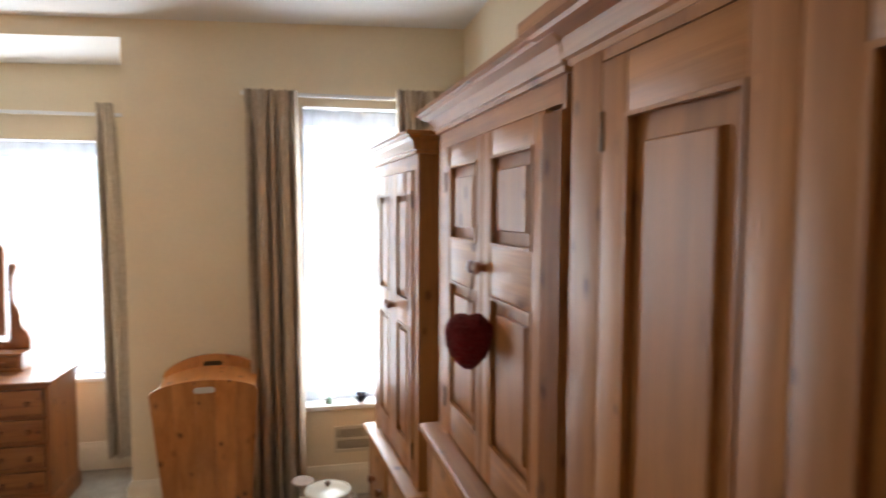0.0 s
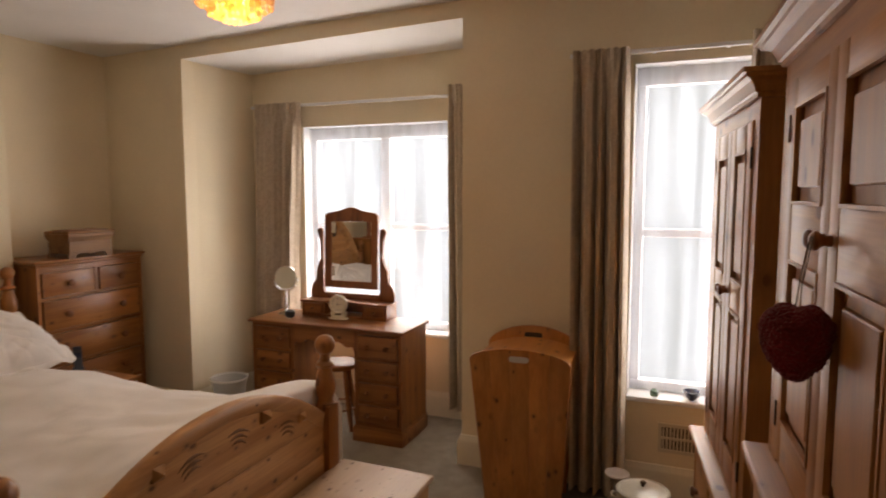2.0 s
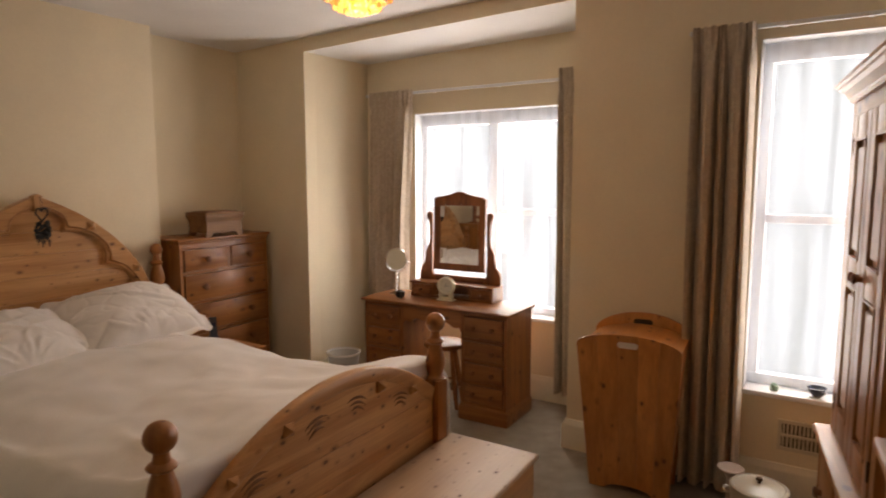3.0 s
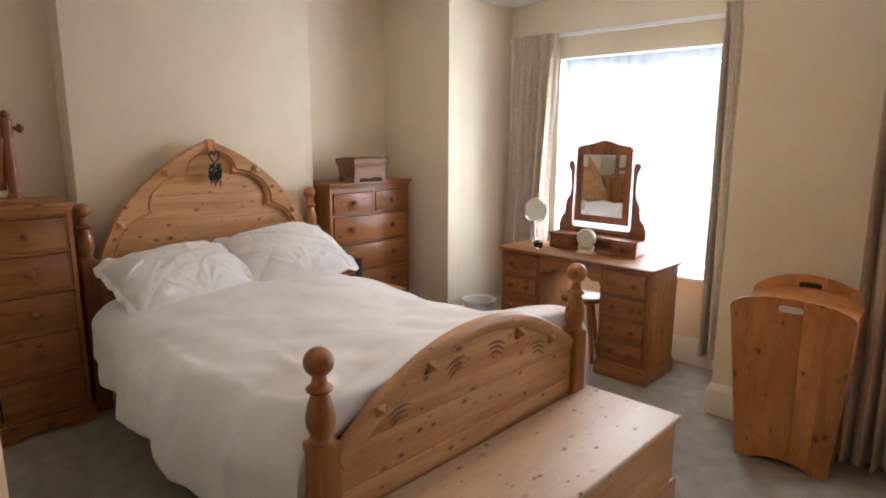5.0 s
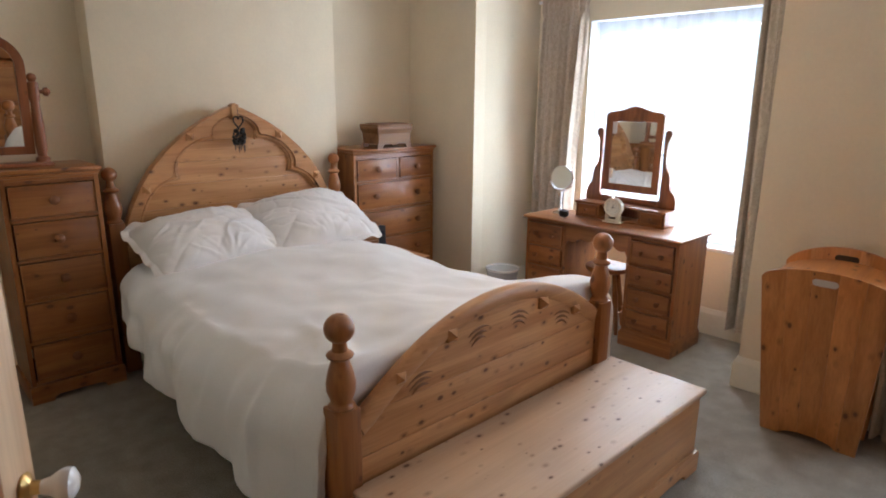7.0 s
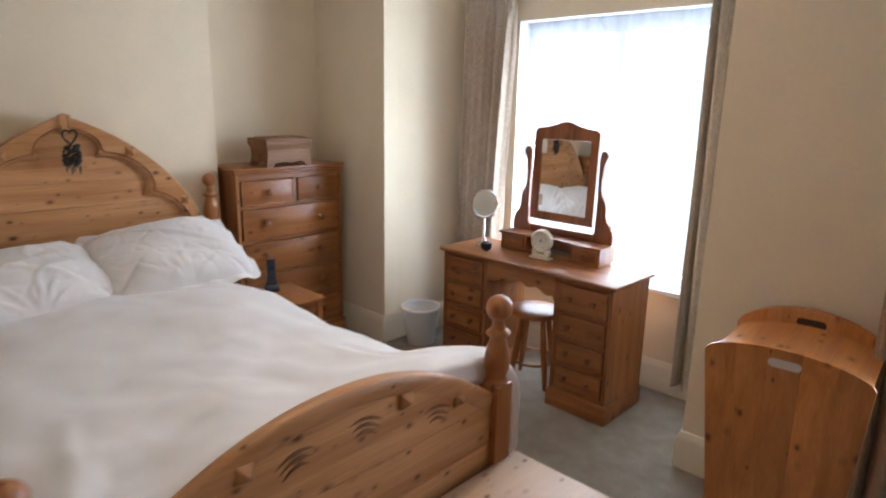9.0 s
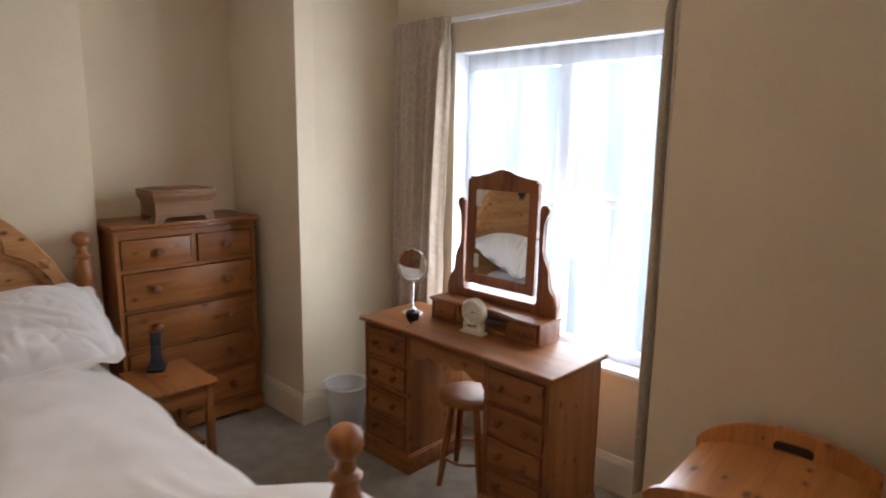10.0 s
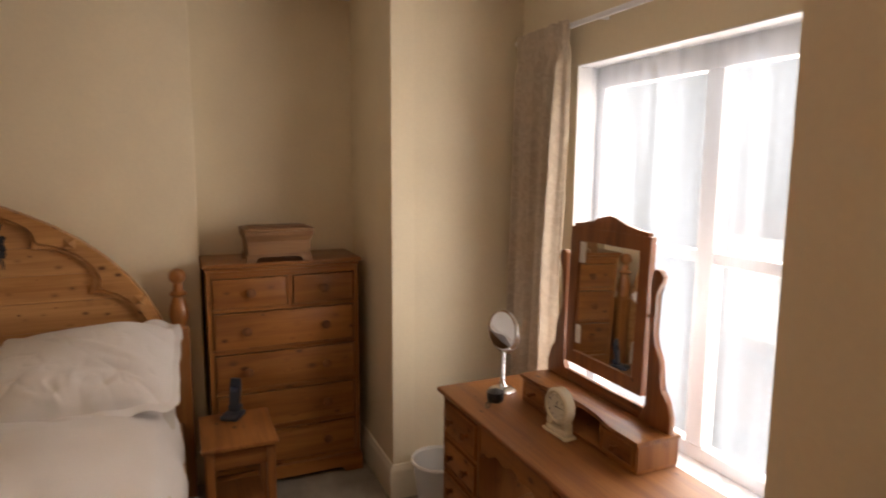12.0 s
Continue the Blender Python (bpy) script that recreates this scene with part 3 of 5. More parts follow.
def drawer(parent, x0, x1, z0, z1, mats, y=0.0, knobs=(0.5,), r=0.019):
    bm = NB()
    box(bm, x0 + 0.004, x1 - 0.004, y - 0.006, y + 0.02, z0 + 0.004, z1 - 0.004, 0.003)
    d = part("drawer", bm, mats["x"], parent)
    bm = NB()
    g, w = 0.0035, 0.010
    ring_prism(bm, [(x0 + g, z0 + g), (x1 - g, z0 + g), (x1 - g, z1 - g), (x0 + g, z1 - g)], [(x0 + w, z0 + w), (x1 - w, z0 + w), (x1 - w, z1 - w), (x0 + w, z1 - w)], y - 0.010, y - 0.001)
    part("bead", bm, mats["z"], d)
    for k in knobs:
        bm = NB()
        knob_mesh(bm, x0 + (x1 - x0) * k, y - 0.006, (z0 + z1) / 2, r)
        part("knob", bm, PINE_KNOB, d, "turned dark pine knob")
    return d


def carcass(parent, w, depth, h, mats, plinth=0.10, top=0.022, over=0.02, rails=()):
    """Chest body whose front lies at y = 0: sides, back, top, plinth with a shaped foot, rails between the drawers."""
    bm = NB()
    box(bm, 0, 0.022, 0, depth, plinth, h - top)
    part("side_panel", bm, mats["z"], parent)
    bm = NB()
    box(bm, w - 0.022, w, 0, depth, plinth, h - top)
    part("side_panel", bm, mats["z"], parent)
    bm = NB()
    box(bm, 0.022, w - 0.022, depth - 0.01, depth, plinth, h - top)
    part("back_panel", bm, mats["z"], parent)
    bm = NB()
    box(bm, -over, w + over, -over, depth, h - top, h, 0.007)
    part("top", bm, mats["x"], parent)
    bm = NB()
    box(bm, -0.008, w + 0.008, -0.008, depth, h - top - 0.02, h - top - 0.001, 0.006)
    part("cornice_moulding", bm, mats["x"], parent)
    bm = NB()
    a = 0.09
    pts = [(-0.012, 0), (a, 0)] + arc(a + 0.035, 0.0, 0.035, 0.03, 180, 90, 5)[1:] + arc(w - a - 0.035, 0.0, 0.035, 0.03, 90, 0, 5) + [(w + 0.012, 0), (w + 0.012, plinth - 0.012), (w + 0.004, plinth), (-0.004, plinth), (-0.012, plinth - 0.012)]
    prism(bm, pts, -0.012, 0.012)
    box(bm, -0.012, 0.008, 0.0125, depth, 0, plinth - 0.002, 0.003)
    box(bm, w - 0.008, w + 0.012, 0.0125, depth, 0, plinth - 0.002, 0.003)
    part("plinth", bm, mats["x"], parent)
    for z0, z1 in rails:
        bm = NB()
        box(bm, 0.0225, w - 0.0225, 0.001, 0.03, z0, z1)
        part("rail", bm, mats["x"], parent)
    if rails:
        bm = NB()
        box(bm, 0.0225, w - 0.0225, 0.002, 0.03, rails[-1][1] + 0.0005, h - top - 0.0205)
        part("top_rail", bm, mats["x"], parent)
    # bottom board coloured dark to paint the shade inside the carcass
    bm = NB()
    box(bm, 0.0225, w - 0.0225, 0.03, depth - 0.012, plinth, plinth + 0.015)
    part("base_board", bm, RECESS_SHADE, parent)


def raised_panel(bm, x0, x1, z0, z1, y, rec=0.018, edge=0.035):
    """Fielded panel: its field stands proud in a recess behind the face at y."""
    def quad(a, b2, yy):
        return [bm.verts.new(c) for c in ((x0 + a, yy, z0 + b2), (x1 - a, yy, z0 + b2), (x1 - a, yy, z1 - b2), (x0 + a, yy, z1 - b2))]
    o, i, k, q = quad(0, 0, y + rec), quad(edge, edge, y + rec - 0.004), quad(edge + 0.001, edge + 0.001, y + 0.005), quad(edge + 0.004, edge + 0.004, y + 0.002)
    back = quad(0, 0, y + rec + 0.006)
    for a, c in ((back, o), (o, i), (i, k), (k, q)):
        for s in range(4):
            bm.faces.new((a[s], a[(s + 1) % 4], c[(s + 1) % 4], c[s]))
    bm.faces.new(q)
    bm.faces.new(back[::-1])


def panel_door(parent, x0, x1, z0, z1, rows, mats, y=0.0, stile=0.065, th=0.022, name="door", hinge=None, edge=0.035, arch=False):
    """Framed door with one raised panel for each row (z0, z1)."""
    bm = NB()
    box(bm, x0, x0 + stile, y, y + th, z0, z1, 0.003)
    box(bm, x1 - stile, x1, y, y + th, z0, z1, 0.003)
    d = part(name, bm, mats["z"], parent)
    zs = [z0] + [v for r in rows for v in r] + [z1]
    for a, c in zip(zs[::2], zs[1::2]):
        bm = NB()
        box(bm, x0 + stile + 0.0005, x1 - stile - 0.0005, y + 0.0007, y + th, a, c, 0.003)
        part("rail", bm, mats["x"], d)
    for a, c in rows:
        bm = NB()
        raised_panel(bm, x0 + stile - 0.001, x1 - stile + 0.001, a - 0.001, c + 0.001, y, edge=edge)
        part("panel", bm, mats["z"], d)
        bm = NB()
        s = stile
        ring_prism(bm, [(x0 + s, a), (x1 - s, a), (x1 - s, c), (x0 + s, c)], [(x0 + s + 0.008, a + 0.008), (x1 - s - 0.008, a + 0.008), (x1 - s - 0.008, c - 0.008), (x0 + s + 0.008, c - 0.008)], y - 0.003, y + 0.009)
        part("panel_moulding", bm, mats["z"], d)
    if hinge is not None:
        for zz in (z0 + 0.12, z1 - 0.12):
            bm = NB()
            box(bm, hinge - 0.006, hinge + 0.006, y - 0.004, y + 0.004, zz - 0.035, zz + 0.035, 0.002)
            part("hinge", bm, IRON, d, "dark iron hinge")
    return d


def cornice(parent, w, depth, z, mats, out=0.07, h=0.09):
    bm = NB()
    prof = [(0, 0), (0.012, 0), (0.014, 0.012), (0.022, 0.016), (0.026, 0.03), (0.036, 0.048), (out * 0.8, 0.058), (out * 0.84, 0.066), (out, 0.070), (out, h), (0, h)]
    sweep(bm, [(o, zz + z) for o, zz in prof], [(0, depth), (0, 0), (w, 0), (w, depth)])
    part("cornice", bm, mats["x"], parent, sharp=25)
    bm = NB()
    box(bm, 0.001, w - 0.001, 0.001, depth, z + 0.002, z + h - 0.004)
    part("top_board", bm, mats["x"], parent)


# ---- wardrobes along the east wall ----
WROT = -87.2


def wardrobe_shell(t, w, depth, z0, z1, mats, base_h, base_out):
    for a in (0.0, w - 0.022):
        bm = NB()
        box(bm, a, a + 0.022, 0.0, depth, z0, z1)
        part("side_panel", bm, mats["z"], t)
    bm = NB()
    box(bm, 0.022, w - 0.022, depth - 0.012, depth, z0, z1)
    part("back_panel", bm, mats["z"], t)
    if base_h:
        bm = NB()
        box(bm, -base_out * 0.6, w + base_out * 0.6, -base_out + 0.02, depth, 0.09, base_h - 0.03, 0.003)
        part("base", bm, mats["x"], t)
        bm = NB()
        box(bm, -base_out * 0.8, w + base_out * 0.8, -base_out - 0.012, depth, base_h - 0.03, base_h, 0.009, 3)
        part("ledge", bm, mats["x"], t)
        bm = NB()
        box(bm, -base_out * 0.8, w + base_out * 0.8, -base_out + 0.004, depth, 0, 0.09, 0.006)
        part("plinth", bm, mats["x"], t)
        n = 2
        for k in range(n):
            a = 0.02 + (w - 0.04) * k / n
            c = 0.02 + (w - 0.04) * (k + 1) / n
            drawer(t, a + 0.012, c - 0.012, 0.13, base_h - 0.06, mats, -base_out + 0.02, (0.28, 0.72), 0.024)
    else:
        bm = NB()
        box(bm, -0.01, w + 0.01, -0.015, depth, 0, 0.12, 0.008)
        part("plinth", bm, mats["x"], t)


# far wardrobe
t = thing("wardrobe", pose(0.716, 3.45, 0, 0, 0, -83.8), "waxed pine wardrobe with two panelled doors over a drawer base", "wardrobe", "pine wardrobes")
FW = 0.86
wardrobe_shell(t, FW, 0.44, 0.56, 1.965, PINE_WARD, 0.56, 0.05)
bm = NB()
box(bm, 0.022, FW - 0.022, 0.001, 0.025, 1.895, 1.965)
box(bm, 0.022, 0.075, 0.001, 0.025, 0.56, 1.895)
box(bm, FW - 0.075, FW - 0.022, 0.001, 0.025, 0.56, 1.895)
part("face_frame", bm, PINE_WARD["x"], t)
for a, c, hg in ((0.077, FW / 2 - 0.0005, 0.08), (FW / 2 + 0.0005, FW - 0.077, FW - 0.08)):
    panel_door(t, a, c, 0.585, 1.893, [(0.70, 1.225), (1.335, 1.80)], PINE_WARD, -0.004, 0.08, 0.024, hinge=hg)
for x in (FW / 2 - 0.028, FW / 2 + 0.028):
    bm = NB()
    knob_mesh(bm, x, -0.004, 1.285, 0.02, 0.036)
    part("knob", bm, PINE_RED["z"], t, "turned dark knob")
cornice(t, FW, 0.44, 1.955, PINE_WARD, 0.065, 0.085)

# middle wardrobe with the hanging heart
t = thing("wardrobe", pose(0.846, 2.345, 0, 0, 0, WROT), "waxed pine wardrobe with fluted pilasters and panelled doors", "wardrobe", "pine wardrobes")
wardrobe_shell(t, 1.02, 0.42, 0.93, 2.01, PINE_WARD, 0.93, 0.055)
bm = NB()
box(bm, 0.022, 0.998, 0.001, 0.025, 1.945, 2.01)
box(bm, 0.022, 0.092, 0.001, 0.025, 0.93, 1.945)
part("face_frame", bm, PINE_WARD["x"], t)
for a, c, hg in ((0.095, 0.5095, 0.10), (0.5105, 0.925, 0.918)):
    panel_door(t, a, c, 0.95, 1.943, [(1.065, 1.49), (1.63, 1.875)], PINE_WARD, -0.004, 0.065, 0.024, hinge=hg, edge=0.042)
for x in (0.484, 0.536):
    bm = NB()
    knob_mesh(bm, x, -0.004, 1.565, 0.02, 0.038)
    part("knob", bm, PINE_RED["z"], t, "turned dark knob")
bm = NB()
pts = [(0.928, 0.025), (1.018, 0.025), (1.018, -0.012)]
for k in range(4):
    x = 1.010 - 0.021 * k
    pts += [(x, -0.012), (x - 0.003, -0.004), (x - 0.011, -0.004), (x - 0.014, -0.012)]
pts += [(0.928, -0.012)]
prism(bm, pts, 0.93, 1.93, "xyz")
part("fluted_pilaster", bm, PINE_WARD["z"], t)
cornice(t, 1.02, 0.42, 2.0, PINE_WARD, 0.075, 0.085)
bm = NB()
box(bm, 0.52, 0.98, -0.03, 0.30, 2.0865, 2.106, 0.004)
solid("picture_frame", bm, BLACK, "flat dark frame lying on top of the wardrobe", "picture frame", m=t.matrix_basis)

# near wardrobe
t = thing("wardrobe", pose(0.898, 1.280, 0, 0, 0, WROT), "large waxed pine wardrobe with tall raised-panel doors", "wardrobe", "pine wardrobes")
wardrobe_shell(t, 1.08, 0.36, 0.12, 2.02, PINE_WARD, 0, 0)
bm = NB()
box(bm, 0.022, 1.058, -0.010, 0.025, 1.985, 2.02)
box(bm, 0.0, 0.113, -0.012, 0.0, 0.12, 2.02, 0.003)
box(bm, 0.967, 1.08, -0.012, 0.0, 0.12, 2.02, 0.003)
part("face_frame", bm, PINE_WARD["z"], t)
for a, c, hg in ((0.115, 0.5395, 0.119), (0.5405, 0.965, 0.961)):
    panel_door(t, a, c, 0.15, 1.983, [(0.25, 0.98), (1.12, 1.885)], PINE_WARD, -0.012, 0.078, 0.026, hinge=hg, edge=0.05)
for zz in (1.05,):
    bm = NB()
    knob_mesh(bm, 0.575, -0.012, zz, 0.022, 0.04)
    part("knob", bm, PINE_WARD["z"], t)
cornice(t, 1.08, 0.36, 2.005, PINE_WARD, 0.09, 0.095)

# plush heart on a cord
t = thing("hanging_heart", pose(0.812, 1.782, 1.378, 0, 0, 68), "dark red plush heart hanging by a cord from a wardrobe knob", "ornament")
bm = NB()


def heart(u, v):
    """Plump heart, full at the top and drawn to a blunt point, with curly plush tufts."""
    a = 2 * math.pi * u
    q = v
    r = (math.sin(math.pi * min(1, q * 0.5 / 0.66)) if q < 0.66 else math.cos((q - 0.66) / 0.34 * math.pi / 2)) ** 0.56
    y = 0.073 * r * math.cos(a)
    x = 0.058 * r * math.sin(a)
    z = -0.100 + 0.178 * q
    z -= 0.014 * max(0, (q - 0.75) / 0.25) * math.exp(-(y / 0.02) ** 2)
    p = Vector((x, y, z))
    n = 1 + 0.06 * noise.noise(p * 45) + 0.04 * (0.5 - abs(noise.noise(p * 95))) + 0.06 * noise.noise(p * 230)
    return p * n * 0.9


grid(bm, 150, 100, heart)
bmesh.ops.remove_doubles(bm, verts=bm.verts, dist=0.0004)
part("plush_body", bm, REDFUR, t, sharp=180)
bm = NB()
tube(bm, [(0.0, -0.004, 0.035), (0.006, -0.004, 0.10), (0.014, -0.010, 0.15), (0.020, -0.016, 0.196)], 0.0015, 6)
tube(bm, [(0.0, 0.006, 0.035), (0.008, 0.0, 0.11), (0.018, -0.012, 0.197)], 0.0015, 6)
part("cord", bm, STRING, t)


# ---- bed ----
BY0, BY1, HX, FX = 1.375, 2.855, -3.205, -0.915
BC = (BY0 + BY1) / 2
FY0, FY1 = 1.340, 2.778          # the foot posts
FC = (FY0 + FY1) / 2
bed = thing("bed", pose(0, 0, 0), "double pine bed frame with an arched headboard and turned posts", "bed")


def bed_post(name, x, y, z_sq, z_ball, r, sq=0.043):
    bm = NB()
    box(bm, x - sq, x + sq, y - sq, y + sq, 0, z_sq, 0.006)
    k = z_ball - z_sq
    prof = [(0.042, 0), (0.044, 0.02 * k), (0.036, 0.05 * k), (0.034, 0.09 * k), (0.046, 0.22 * k), (0.047, 0.32 * k), (0.040, 0.46 * k), (0.030, 0.58 * k), (0.027, 0.62 * k), (0.040, 0.65 * k), (0.043, 0.675 * k), (0.038, 0.70 * k), (0.026, 0.73 * k), (0.022, 0.80 * k)]
    a0 = 0.5
    for i in range(11):
        a = -math.pi / 2 + a0 + (math.pi - a0) * i / 10
        prof.append((max(0.001, r * math.cos(a)), k + r * math.sin(a)))
    lathe(bm, prof, Matrix.Translation((x, y, z_sq)), 24)
    return part(name, bm, PINE_CHEST["z"], bed)


for y, zs, zb in ((FY0, 0.672, 0.929), (FY1, 0.690, 0.966)):
    bed_post("foot_post", FX, y, zs, zb, 0.047)
for y in (BY0, BY1):
    bed_post("head_post", HX, y, 0.90, 1.173, 0.041)

# headboard: pointed arch with a raised rim, a cusped inner edge and pyramid bosses
HB = [(0.70, 0.40), (0.70, 0.84), (0.685, 0.90), (0.65, 0.985), (0.60, 1.085), (0.527, 1.190), (0.437, 1.286), (0.333, 1.374), (0.225, 1.446), (0.127, 1.497), (0.05, 1.532), (0.025, 1.543)]
outer = [(BC + u, z) for u, z in HB] + [(BC - u, z) for u, z in HB[::-1]]


def head_w(z):
    """Half width of the headboard at height z."""
    for (u0, z0), (u1, z1) in zip(HB, HB[1:]):
        if z0 <= z <= z1:
            return u0 + (u1 - u0) * (z - z0) / max(1e-6, z1 - z0)
    return HB[-1][0] if z > HB[-1][1] else HB[0][0]


cuts = [0.40, 0.62, 0.80, 0.945, 1.085, 1.215, 1.345, 1.543]
for z0, z1 in zip(cuts, cuts[1:]):
    zz = [z0 + 0.0006 + (z1 - z0 - 0.0012) * i / 10 for i in range(11)]
    bm = NB()
    prism(bm, [(BC + head_w(z), z) for z in zz] + [(BC - head_w(z), z) for z in zz[::-1]], HX - 0.022, HX + 0.006, "yzx", 0.0015)
    part("headboard_board", bm, PINE["y"], bed)
CU = [(0.60, 0.70), (0.60, 0.84), (0.59, 0.90), (0.565, 0.965), (0.525, 1.035), (0.47, 1.085), (0.41, 1.105), (0.350, 1.112), (0.372, 1.165), (0.36, 1.225), (0.31, 1.287), (0.235, 1.325), (0.175, 1.335), (0.125, 1.330), (0.138, 1.375), (0.13, 1.41), (0.09, 1.447), (0.035, 1.470), (0.01, 1.476)]
n = 40


def resample(pts, n):
    P = [Vector((u, v, 0)) for u, v in pts]
    L = [0]
    for a, c in zip(P, P[1:]):
        L.append(L[-1] + (c - a).length)
    o = []
    for i in range(n + 1):
        s = L[-1] * i / n
        k = max(j for j in range(len(L)) if L[j] <= s + 1e-9)
        k = min(k, len(P) - 2)
        q = P[k].lerp(P[k + 1], (s - L[k]) / max(1e-9, L[k + 1] - L[k]))
        o.append((q.x, q.y))
    return o


ho, hi = resample([(0.70, 0.70)] + HB[1:], n), resample(CU, n)
hm = [(a[0] * 0.14 + b2[0] * 0.86, a[1] * 0.14 + b2[1] * 0.86) for a, b2 in zip(ho, hi)]
for sgn in (1, -1):
    bm = NB()
    rows = []
    for (oy, oz), (my, mz), (iy, iz) in zip(ho, hm, hi):
        y0, y1, y2 = BC + sgn * oy, BC + sgn * my, BC + sgn * iy
        prof = ((0.0, 0.0065), (0.0, 0.040), (0.03, 0.045), (0.66, 0.045), (0.69, 0.032), (0.76, 0.029), (0.79, 0.035), (0.87, 0.034), (0.90, 0.020), (0.98, 0.017), (1.0, 0.0065))
        rows.append([bm.verts.new((HX + d, y0 * (1 - k) + y2 * k, oz * (1 - k) + iz * k)) for k, d in prof])
    for a, c in zip(rows, rows[1:]):
        for j in range(10):
            bm.faces.new((a[j], a[j + 1], c[j + 1], c[j]))
    bm.faces.new(rows[0])
    bm.faces.new(rows[-1][::-1])
    part("headboard_rim", bm, PINE["y"], bed, sharp=30)


def boss(parent, x, y, z, s, up=0.02):
    """Square block with a pyramid point, set a little askew."""
    bm = NB()
    q = ((s * 0.75, s * 0.65), (-s * 0.65, s * 0.75), (-s * 0.75, -s * 0.65), (s * 0.65, -s * 0.75))
    back = [bm.verts.new((x - 0.012, y + dy, z + dz)) for dy, dz in q]
    rim = [bm.verts.new((x, y + dy, z + dz)) for dy, dz in q]
    tip = bm.verts.new((x + up, y, z))
    for i in range(4):
        k = (i + 1) % 4
        bm.faces.new((back[i], back[k], rim[k], rim[i]))
        bm.faces.new((rim[i], rim[k], tip))
    bm.faces.new(back[::-1])
    part("boss", bm, PINE["z"], parent, "carved pyramid boss", 10)


for u, z in ((0.565, 1.075), (0.29, 1.365)):
    for s in (1, -1):
        boss(bed, HX + 0.0445, BC + s * u, z, 0.036, 0.026)
bm = NB()
prism(bm, [(BC - 0.02, 1.465), (BC + 0.02, 1.465), (BC + 0.025, 1.552), (BC, 1.562), (BC - 0.025, 1.552)], HX + 0.002, HX + 0.056, "yzx", 0.004)
part("keystone", bm, PINE["z"], bed)


# footboard: low arch with a thick rim, gouged tracery and bosses
def foot_z(y):
    q = (y - FC) / 0.68
    return 0.605 + 0.040 * (y - FY0) + 0.262 * max(0, 1 - abs(q) ** 2.1)


NF = 36
ys = [FY0 + 0.043 + (FY1 - FY0 - 0.086) * i / NF for i in range(NF + 1)]
fcuts = [0.16, 0.325, 0.47, 0.62, 0.895]
for z0, z1 in zip(fcuts, fcuts[1:]):
    top = [(y, min(z1 - 0.0006, foot_z(y) - 0.012)) for y in ys if foot_z(y) - 0.012 > z0 + 0.002]
    bm = NB()
    prism(bm, [(top[0][0], z0 + 0.0006), (top[-1][0], z0 + 0.0006)] + top[::-1], FX - 0.014, FX + 0.014, "yzx", 0.0015)
    part("footboard_board", bm, PINE["y"], bed)
bm = NB()
rows = []
for y in ys:
    z = foot_z(y)
    sl = -(foot_z(y + 0.01) - foot_z(y - 0.01)) / 0.02
    rows.append([bm.verts.new((FX + dx, y + dz * sl * 0.7, z + dz)) for dx, dz in ((-0.024, -0.06), (-0.024, -0.008), (-0.016, 0.0), (0.016, 0.0), (0.024, -0.008), (0.024, -0.052), (0.015, -0.062))])
for a, c in zip(rows, rows[1:]):
    for j in range(7):
        bm.faces.new((a[j], a[(j + 1) % 7], c[(j + 1) % 7], c[j]))
bm.faces.new(rows[0])
bm.faces.new(rows[-1][::-1])
part("footboard_rim", bm, PINE["y"], bed, sharp=50)
for s in (1, -1):
    boss(bed, FX + 0.0255, FC + s * 0.262, foot_z(FC + 0.262) - 0.082, 0.034, 0.024)
    boss(bed, FX + 0.0255, FC + s * 0.50, foot_z(FC + 0.50) - 0.075, 0.028, 0.020)
# gouges are not cut: darker slivers on the face paint their shade
CARVE = plain("carved_groove_shade", (0.27, 0.125, 0.048), 0.6, var=0.2)
for cu in (-0.42, -0.12, 0.12, 0.42):
    for k in range(3):
        bm = NB()
        yy = FC + cu * 0.97
        base = foot_z(yy) - 0.125 - 0.020 * k
        wd = 0.075 - 0.012 * k
        sg = -1 if cu < 0 else 1
        tube(bm, [(FX + 0.0138, yy + wd * (i / 6 - 0.5) * 2 * 0.8, base + 0.018 * (1 - (i / 3 - 1) ** 2) - sg * 0.02 * (i / 6 - 0.5)) for i in range(7)], [0.0010, 0.0038, 0.0058, 0.0066, 0.0058, 0.0038, 0.0010], 6)
        part("carved_gouge", bm, CARVE, bed, "dark sliver that paints the shade of a carved gouge")
for y in (BY0 + 0.02, BY1 - 0.02):
    bm = NB()
    box(bm, HX + 0.045, FX - 0.045, y - 0.014, y + 0.014, 0.24, 0.42, 0.004)
    part("side_rail", bm, PINE["x"], bed)

bm = NB()
box(bm, HX + 0.05, FX - 0.03, BY0 + 0.04, BY1 - 0.04, 0.40, 0.625, 0.05, 4)
solid("mattress", bm, MATTRESS, "thick pale mattress lying in the bed frame", "mattress")
bm = NB()
box(bm, HX + 0.05, FX - 0.03, BY0 + 0.05, BY1 - 0.05, 0.26, 0.398, 0.01)
part("slat_base", bm, MATTRESS, bed)


